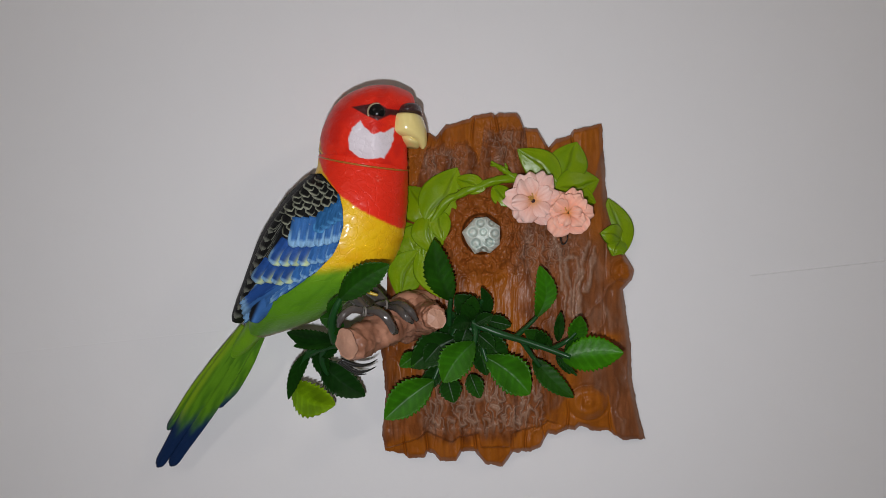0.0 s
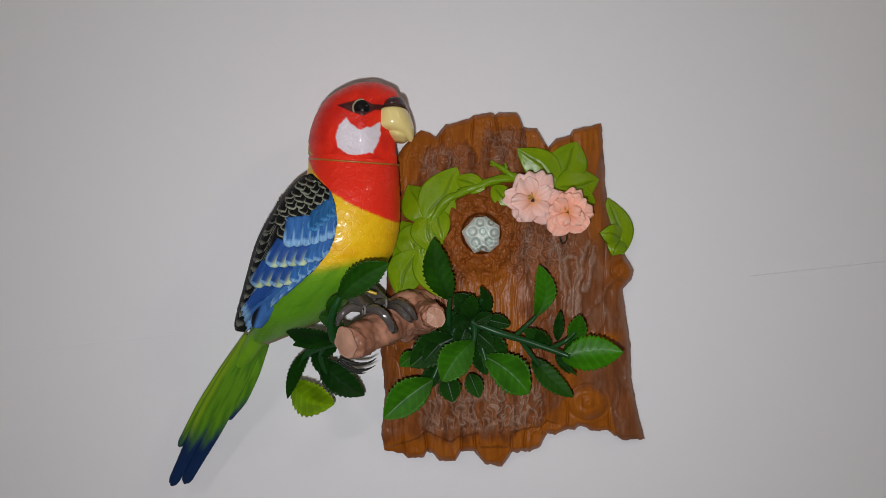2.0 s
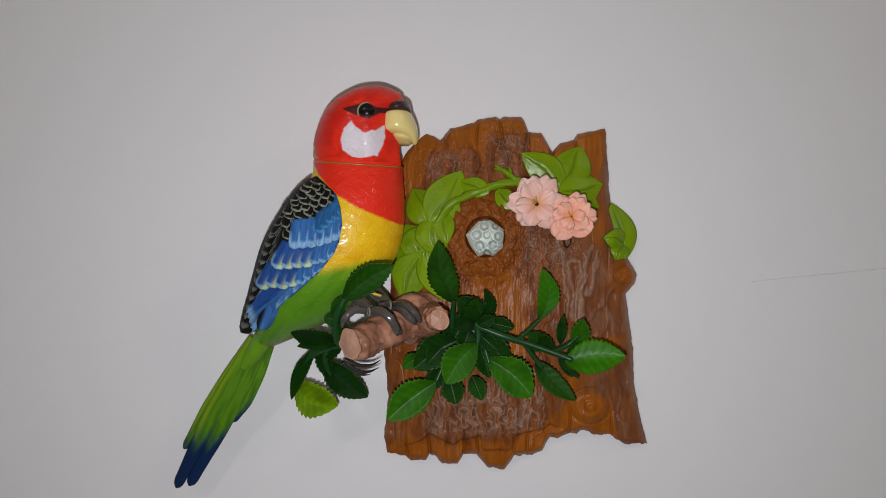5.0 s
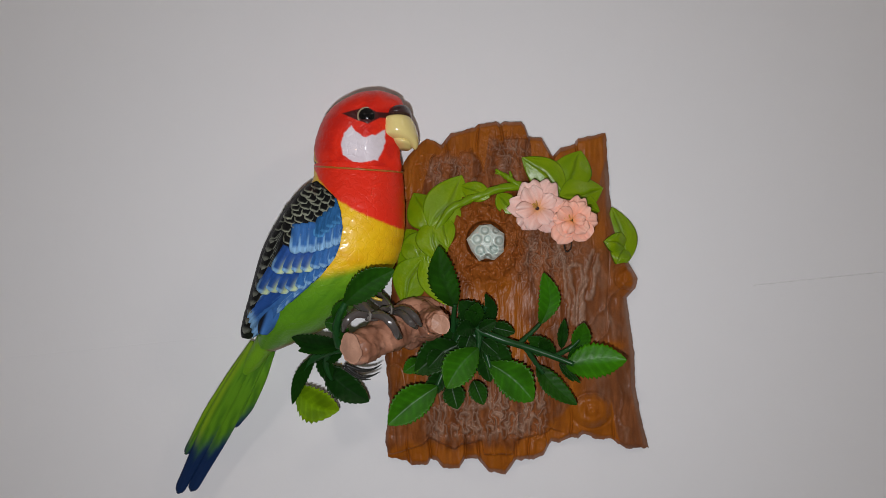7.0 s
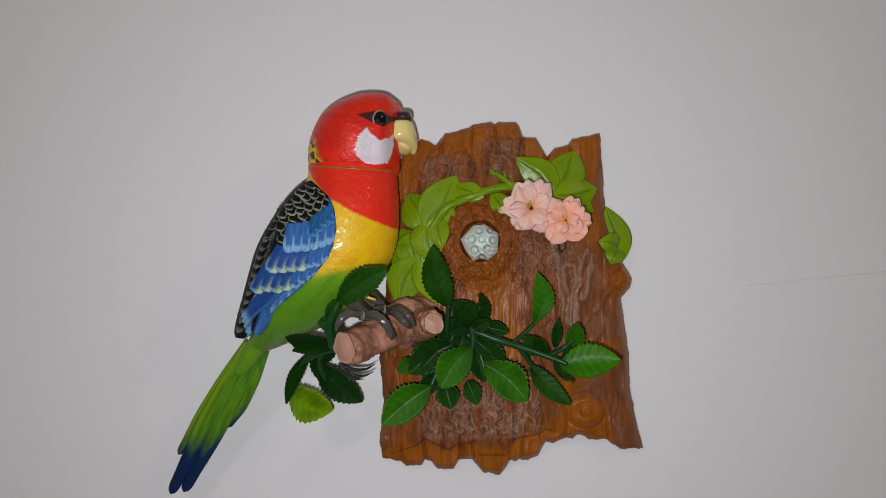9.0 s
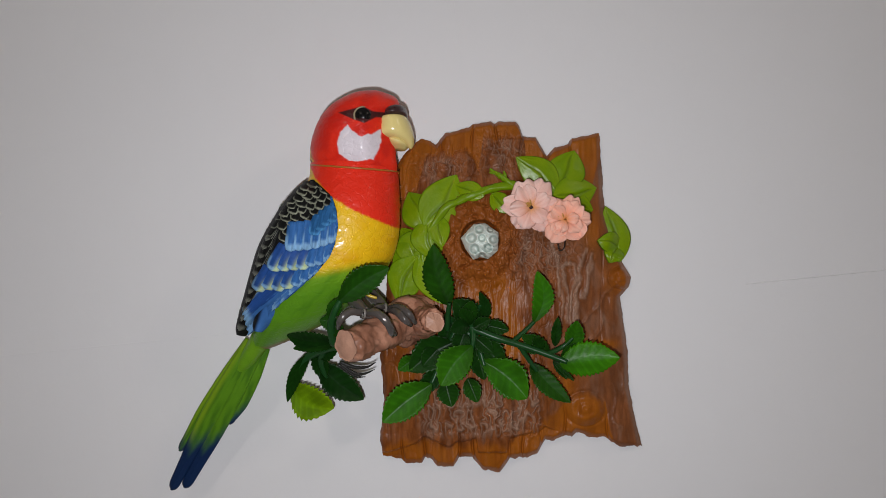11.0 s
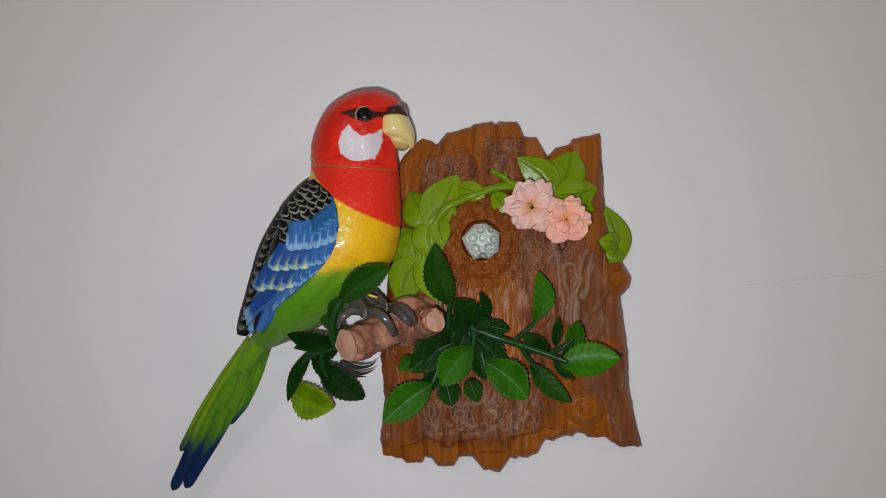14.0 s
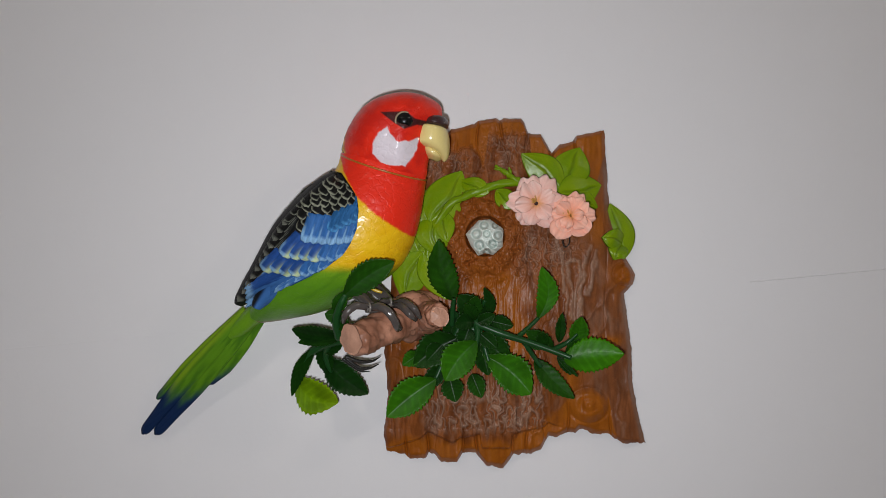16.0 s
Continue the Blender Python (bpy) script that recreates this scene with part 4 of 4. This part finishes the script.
def wing_height(u, v):
    """Height of the wing's or the body's surface over the wall, the higher of the two."""
    u, v = np.asarray(u, float), np.asarray(v, float)
    return np.maximum(form_height(u, v, WPTS, WHS) - 1.0, form_height(u, v, BPTS, BHS) + 1.4)


def wing_paint(u, v, h):
    blue = smooth(-4, 4, u - (512 - (v - 410) * 0.42)) * smooth(-4, 4, (v - 398) + 0.75 * (u - 545))
    c = blend((0.010, 0.010, 0.010), (0.04, 0.13, 0.34), blue)
    return c


for side in (1, -1):
    shift = 0 if side > 0 else 30
    rings = [(a + shift, b, c + shift, d, (e - 2.0) * (1 if side > 0 else 0.8), 47 + side * (g - 47)) for a, b, c, d, e, g in WING_RINGS]
    loft_part("wing", rings, FEATHER, body, wing_paint, 60, 80, label="folded black and blue wing")


WING_FRONT = ((300, 562), (312, 570), (345, 598), (370, 604), (400, 605), (430, 597), (450, 587), (480, 558), (500, 530), (530, 488), (572, 432))
WING_BACK = ((300, 560), (318, 543), (350, 504), (400, 470), (460, 445), (520, 420), (556, 412), (572, 418))


def feather(parent, base, tip, width, inner, rim, rim_wide=0.25, lift=1.5, rise=1.8, full=0.62, streak=None, height=None, thick=0.0007, blunt=0.5):
    """A painted feather blade lying on the wing, its tip lifted."""
    n, m = 18, 11
    s, w = np.meshgrid(np.linspace(0, 1, n), np.linspace(-1, 1, m), indexing="ij")
    d = np.subtract(tip, base)
    ln = math.hypot(*d)
    side = np.array([-d[1], d[0]]) / ln
    prof = np.where(s < full, 0.75 + 0.25 * np.sin(np.pi / 2 * s / full), np.sqrt(np.clip(1 - ((s - full) / (1.0001 - full)) ** 2, 0.0, 1)) ** blunt)
    half = width / 2 * np.maximum(prof, 0.04)
    u = base[0] + d[0] * s + side[0] * half * w
    v = base[1] + d[1] * s + side[1] * half * w
    u, v = np.clip(u, ramp(WING_BACK, v), ramp(WING_FRONT, v)), np.maximum(v, 309)
    h = (height or wing_height)(u, v) + lift + rise * s ** 2 - 0.8 * abs(w) ** 2 + 0.15 * np.sin(w * 14 + s * 9)
    near = np.maximum(abs(w) * (0.55 + 0.45 * s), s ** 3)
    edge = smooth(1 - rim_wide - 0.14, 1 - rim_wide + 0.05, near + 0.10 * (rough(u / 3, v / 3, 5) - 0.5)) * smooth(0.30, 0.60, s)
    paint = blend(inner, rim, edge)
    paint = paint * (0.58 + 0.84 * rough(w * 9 + base[0], s * 2.5, 9))[..., None]
    if streak is not None:
        paint = blend(paint, streak, smooth(0.25, 0.9, s) * np.exp(-((w + 0.55) / 0.38) ** 2) * 0.9)
    a, b, c = slab(at(u, v, h), thick, paint)
    return part("feather", a, b, FEATHER, parent, c)


BLACK, PALE = (0.006, 0.006, 0.006), (0.26, 0.27, 0.20)
BLUE, LIGHT_BLUE, LIME = (0.030, 0.120, 0.33), (0.19, 0.36, 0.56), (0.56, 0.66, 0.30)
DARK_BLUE = (0.018, 0.068, 0.25)
rng = random.Random(5)
# long dark flight feathers along the back, tip first
for k in range(11):
    q = k / 10
    tip = (417 + 58 * q ** 1.1, 563 - 150 * q)
    base = (tip[0] + 48 - 6 * q, tip[1] - 92 + 24 * q)
    feather(body, base, tip, 24 - 5 * q, BLACK, (0.20, 0.21, 0.17), 0.16, 0.6 + 0.12 * k, 1.0, 0.75, blunt=0.8)
# long blue flight feathers along the lower edge
for k in range(5):
    q = k / 4
    feather(body, (546 + 34 * q, 452 + 18 * q), (425 + 8 * q, 538 + 33 * q), 25, DARK_BLUE if k < 2 else (0.04, 0.13, 0.34), LIGHT_BLUE, 0.20, 1.3 + 0.15 * k, 0.5, 0.85, blunt=0.7)
for k in range(4):
    q = k / 3
    feather(body, (560 + 30 * q, 470 - 14 * q), (478 + 48 * q, 536 - 36 * q), 17, (0.05, 0.15, 0.37), LIGHT_BLUE, 0.24, 2.0, 0.5, 0.85, blunt=0.7)
# blue rows with lime-edged tips
for row, (count, a, b, size, lift) in enumerate(((8, (452, 500), (572, 480), 40, 2.2), (8, (482, 468), (600, 454), 44, 2.9))):
    for k in reversed(range(count)):
        q = k / (count - 1)
        tip = (a[0] + (b[0] - a[0]) * q, a[1] + (b[1] - a[1]) * q + 8 * math.sin(math.pi * q) + rng.uniform(-2, 2))
        base = (tip[0] + 26 - 16 * q, tip[1] - size)
        lime = k < 4
        feather(body, base, tip, 29 if lime else 24, DARK_BLUE if lime else BLUE, LIGHT_BLUE, 0.30, lift, 1.4, 0.7, LIME if lime else None)
for k in reversed(range(7)):
    q = k / 6
    tip = (518 + 88 * q, 438 - 14 * q + 5 * math.sin(3 * q))
    feather(body, (tip[0] + 8, tip[1] - 54), tip, 22, BLUE, LIGHT_BLUE, 0.5, 4.2, 1.2, 0.75)
for k in range(5):
    tip = (562 + 11 * k, 414 - 8 * k + rng.uniform(-2, 2))
    feather(body, (tip[0] + 10, tip[1] - 38), tip, 22, (0.02, 0.10, 0.25), (0.05, 0.20, 0.42), 0.35, 4.4, 1.0, 0.75)
# black scalloped coverts with pale rims, from the lowest row up
for row in range(9):
    v0 = 412 - 11.5 * row
    left = np.interp(v0, (318, 345, 380, 412), (545, 512, 496, 500))
    right = np.interp(v0, (318, 345, 380, 412), (570, 598, 600, 574))
    if row < 3:
        right -= 22 - 7 * row
    count = max(2, int((right - left) / 16))
    for k in range(count):
        q = (k + (0.5 if row % 2 else 0.0)) / count
        tip = (left + (right - left) * q + 6, v0 + 16 * (0.5 - q) + rng.uniform(-2, 2))
        feather(body, (tip[0] + 11, tip[1] - 25), tip, 22 + rng.uniform(-3, 3), BLACK, PALE, 0.20 + rng.uniform(0.0, 0.14), 2.4 + 0.12 * row, 1.5, 0.45)
for k in range(5):
    tip = (477 + 9 * k, 404 - 14 * k)
    feather(body, (tip[0] + 22, tip[1] - 28), tip, 18, BLACK, (0.17, 0.18, 0.14), 0.16, 2.4, 1.2, 0.6)

# ---- tail: long overlapping feathers
tail = loft_part("tail", ((444, 560, 476, 586, 9, 34), (432, 580, 460, 600, 8, 31), (413, 608, 437, 624, 6, 28), (396, 634, 408, 642, 3, 25)), BODY, parrot,
                 lambda u, v, h: blend(GREEN, (0.16, 0.33, 0.012), rough(u / 9, v / 30, 4)), 40, 48, origin=ROOT, label="long green tail with dark blue tip")


def tail_height(lift):
    return lambda u, v: 31 - 17 * smooth(570, 820, v) + lift + 0 * u


def tail_feather(base, tip, width, lift, bend, full=0.7, blue_from=725):
    n, m = 60, 15
    s, w = np.meshgrid(np.linspace(0, 1, n), np.linspace(-1, 1, m), indexing="ij")
    d = np.subtract(tip, base)
    side = np.array([-d[1], d[0]]) / math.hypot(*d)
    prof = (0.85 + 0.15 * smooth(0, 0.4, s)) * (1 - 0.42 * smooth(full - 0.3, 1.0, s)) * np.sqrt(np.clip(1 - np.clip((s - 0.94) / 0.06, 0, 1) ** 2, 0, 1))
    half = width / 2 * np.maximum(prof, 0.05)
    mid = bend * np.sin(np.pi * s)
    u = base[0] + d[0] * s + side[0] * (half * w + mid)
    v = base[1] + d[1] * s + side[1] * (half * w + mid)
    barb = np.sin((s * 40 - abs(w) * 3) * 2 * np.pi)
    h = tail_height(lift)(u, v) - 1.6 * abs(w) ** 2 + 0.10 * barb + 0.7 * np.exp(-(w / 0.08) ** 2)
    g = blend((0.10, 0.25, 0.010), (0.055, 0.16, 0.008), smooth(0.35, 0.7, rough(w * 3, s * 6, 3)))
    g = blend(g, (0.23, 0.36, 0.012), np.exp(-((w - 0.75) / 0.3) ** 2) * 0.7)
    paint = blend(g, (0.006, 0.022, 0.075), smooth(-16, 34, v - blue_from + 26 * (abs(w) - 0.4) + 14 * (rough(u / 6, v / 30, 8) - 0.5)))
    a, b, c = slab(at(u, v, h), 0.0012, paint)
    part("tail_feather", a, b, TAIL, tail, c)


tail_feather((457, 590), (384, 719), 35, 0.0, -4, 0.98, 695)
tail_feather((436, 578), (299, 759), 24, 0.6, 2, 0.90, 735)
tail_feather((450, 588), (304, 823), 34, 1.6, -1, 0.80, 735)
tail_feather((440, 581), (281, 825), 33, 2.6, 4, 0.80, 735)

# ---- legs and gripping toes, fixed to the perch
for pts, rad in ((((612, 510, 60), (632, 530, 74), (650, 548, 84)), (0.0050, 0.0038, 0.0028)), (((640, 500, 44), (668, 522, 54), (690, 545, 62)), (0.0048, 0.0036, 0.0026))):
    v, f = tube(pts, rad, 20, 16, 0.1)
    part("leg", v, f, LEG, parrot, label="dark grey scaly leg")
for pts in (((648, 549, 86), (665, 548, 92), (684, 562, 96), (694, 582, 92), (697, 590, 84)), ((640, 549, 86), (620, 548, 90), (604, 562, 92), (599, 578, 86)), ((650, 549, 88), (672, 553, 95), (690, 572, 95), (702, 588, 86)),
            ((690, 540, 64), (708, 538, 72), (726, 550, 78), (738, 566, 72)), ((684, 535, 66), (668, 540, 74), (660, 552, 78), (640, 556, 86)), ((690, 542, 66), (704, 546, 76), (718, 560, 82), (730, 570, 76))):
    v, f = tube(pts, (0.0020, 0.0023, 0.0023, 0.0021, 0.0012), 28, 14, 0.12)
    part("toe", v, f, LEG, parrot, label="dark grey curled toe")
for pts in (((604, 636, 72), (630, 645, 70), (652, 644, 68), (668, 635, 66)), ((606, 640, 70), (630, 656, 68), (648, 656, 66), (666, 648, 64)), ((600, 640, 66), (618, 652, 64), (634, 661, 62), (650, 661, 60))):
    v, f = tube(pts, (0.0012, 0.0013, 0.0008, 0.0002), 24, 8)
    part("claw", v, f, CLAW, parrot, label="thin dark curved claw")
for cu, cv, h in ((645, 551, 89), (683, 539, 72)):
    ring = [(cu + 2.0 * math.sin(a), cv + 7.5 * math.cos(a), h + 3.0 * math.sin(a)) for a in np.linspace(0, 2 * math.pi, 17)]
    v, f = tube(ring, (0.0007, 0.0007), 32, 6)
    part("toe_band", v, f, BAND, parrot, label="pale clear plastic band round the toes")
v, f = tube(((645, 511, 80), (655, 518, 80), (668, 522, 80)), (0.0009, 0.0011, 0.0008), 12, 8)
part("leg_ring", v, f, material("leg_ring_paint", (0.5, 0.33, 0.02), 0.3), parrot, label="thin yellow mark on the leg")

# ---------------------------------------------------------------- movement
SWING = ((0.0, 0.0), (0.4, 0.1), (0.5, 0.34), (0.6, 6.3), (0.7, 7.7), (0.8, 4.5), (0.9, -7.2), (1.0, -5.1), (1.2, -5.3), (1.4, -5.4), (1.5, -1.1), (1.6, 7.4), (1.7, 6.5), (1.8, -2.7), (1.9, -8.3), (2.0, -5.1), (2.3, -5.3),
         (2.4, -4.2), (2.5, 3.3), (2.6, 6.6), (2.7, 6.3), (2.8, -6.9), (2.9, -5.5), (3.0, -5.6), (3.3, -5.4), (3.4, -0.3), (3.5, 7.6), (3.6, 8.0), (3.7, 1.3), (3.8, -8.0), (3.9, -6.0), (4.0, -5.2), (4.2, -5.4), (4.3, -4.5), (4.4, 2.5), (4.5, 7.0), (4.6, 6.5), (4.7, -5.0), (4.8, -6.2), (4.9, -5.6), (6.3, -5.8),
         (8.0, -5.6), (8.1, -4.0), (8.2, 3.0), (8.3, 6.0), (8.4, 7.6), (8.5, -3.5), (8.6, -6.2), (8.7, -5.5), (9.0, -5.6), (9.1, -4.0), (9.2, 0.4), (9.3, 6.5), (9.4, 7.4), (9.5, 7.2))
SWING_LATER = ((9.6, -3.0), (9.7, -6.5), (9.8, -5.5), (11.3, -5.3), (11.5, -5.5), (11.6, 0.5), (11.7, 7.8), (11.8, 7.2), (11.9, -2.8), (12.0, -6.9), (12.1, -5.9), (12.4, -5.6), (12.5, -4.1), (12.6, 3.3), (12.7, 6.8), (12.8, 7.2), (13.0, 7.4),
               (13.5, 7.4), (13.7, 7.2), (13.8, -3.7), (13.9, -6.6), (14.0, -5.6), (14.3, -5.4), (14.4, -3.5), (14.5, 3.6), (14.6, 6.5), (14.7, 5.6), (14.8, -7.8), (14.9, -5.5), (15.0, -5.9), (15.3, -5.6), (15.4, -1.0), (15.5, 6.3), (15.6, 7.2), (16.0, 7.25))
# the head's turn about the neck, degrees towards the viewer
TURN = ((0.0, 0.0), (0.8, 0.0), (0.9, -14.0), (1.0, 3.0), (1.1, 0.0), (1.6, 0.0), (1.7, -13.0), (1.8, 1.0), (1.9, 0.0), (2.3, 0.0), (2.4, -14.0), (2.5, 12.0), (2.6, 1.0), (2.7, 0.0), (3.0, -1.0), (3.1, -4.0), (3.2, -17.0), (3.3, 6.0), (3.4, 2.0),
        (3.5, 1.0), (3.7, 1.0), (3.8, 2.0), (3.9, -15.0), (4.0, 8.0), (4.1, 5.0), (4.2, 3.0), (4.5, 0.0), (6.3, 0.0), (8.1, 0.0), (8.2, -14.0), (8.3, 7.0), (8.4, 5.0), (8.5, 0.0), (8.8, 0.0), (8.9, -6.0), (9.0, -24.0), (9.1, 8.0), (9.2, 1.0), (9.5, 0.0))
TURN_LATER = ((11.1, 0.0), (11.2, -8.0), (11.3, 0.0), (11.4, 1.0), (11.5, -1.0), (11.8, -2.0), (11.9, -6.0), (12.0, -22.0), (12.1, 9.0), (12.2, 2.0), (12.3, 0.0), (12.5, 1.0), (12.6, 0.0), (12.7, -5.0), (12.9, -8.3), (13.6, -8.3), (13.7, 2.0), (13.8, 1.0),
              (14.0, -1.0), (14.3, 1.0), (14.4, -18.0), (14.5, 12.0), (14.6, 1.0), (14.8, 0.0), (15.1, 0.0), (15.2, -17.0), (15.3, 5.0), (15.4, 3.0), (15.5, 1.0), (15.7, 0.0), (16.0, 0.0))
# how far the lower beak opens, from 0 to 10
CHIRP = ((0.0, 0), (0.4, 0), (0.5, 2), (0.6, 10), (0.7, 2), (0.8, 8), (0.9, 10), (1.0, 3), (1.1, 7), (1.2, 9), (1.3, 4), (1.4, 8), (1.5, 2), (1.6, 8), (1.7, 5), (1.8, 2), (2.0, 1), (2.2, 1), (2.3, 3), (2.4, 9), (2.5, 3), (2.6, 3), (2.7, 9), (2.8, 4), (2.9, 6), (3.1, 8),
         (3.2, 7), (3.3, 3), (3.4, 8), (3.5, 4), (3.6, 9), (3.7, 5), (3.8, 8), (3.9, 10), (4.0, 4), (4.1, 7), (4.2, 9), (4.5, 3), (4.8, 0), (7.4, 0), (7.7, 6), (7.9, 9), (8.0, 8))
CHIRP_LATER = ((8.1, 6), (8.2, 9), (8.3, 5), (8.4, 4), (8.5, 9), (8.6, 3), (8.7, 7), (8.8, 5), (9.0, 4), (9.2, 4), (11.3, 3), (11.4, 7), (11.5, 10), (11.6, 4), (11.7, 9), (11.9, 9), (12.0, 8), (12.1, 3), (12.2, 5), (12.4, 7), (12.5, 4), (12.6, 6), (12.7, 5), (12.9, 10),
               (13.6, 10), (13.7, 5), (13.8, 4), (14.0, 2), (14.2, 3), (14.3, 8), (14.4, 9), (14.5, 5), (14.6, 7), (14.7, 9), (14.8, 5), (15.0, 4), (15.2, 6), (15.4, 9), (15.5, 4), (15.7, 2), (16.0, 4))
# the body rocks about one slanted axle over the perch
AXIS = Vector((0.42, 1.0, 0.10))


def motions():
    swing, sway, chirp = SWING + SWING_LATER, TURN + TURN_LATER, CHIRP + CHIRP_LATER
    times = sorted({t for t, _ in swing} | {t for t, _ in sway})
    rows = {"body": [], "head": [], "tail": []}
    to_neck, to_root = Vector(NECK - PIVOT), Vector(ROOT - PIVOT)
    for t in times:
        a = 0.96 * float(np.interp(t, *zip(*swing)))
        y = float(np.interp(t, *zip(*sway)))
        turn = Matrix.Rotation(radians(a) * AXIS.length, 4, AXIS)
        rows["body"].append((t, turn))
        rows["head"].append((t, turn @ Matrix.Translation(to_neck) @ pose(0, 0, 0, 0, 9, 0) @ pose(0, 0, 0, 0, 0, -y) @ pose(0, 0, 0, 0, -9, 0)))
        rows["tail"].append((t, turn @ Matrix.Translation(to_root)))
    walk(body, rows["body"])
    walk(head, rows["head"])
    walk(tail, rows["tail"])
    hinge = Matrix.Translation(Vector(JAW - NECK))
    walk(jaw, [(t, hinge @ pose(0, 0, 0, 0, 1.25 * k, 0)) for t, k in chirp])


motions()
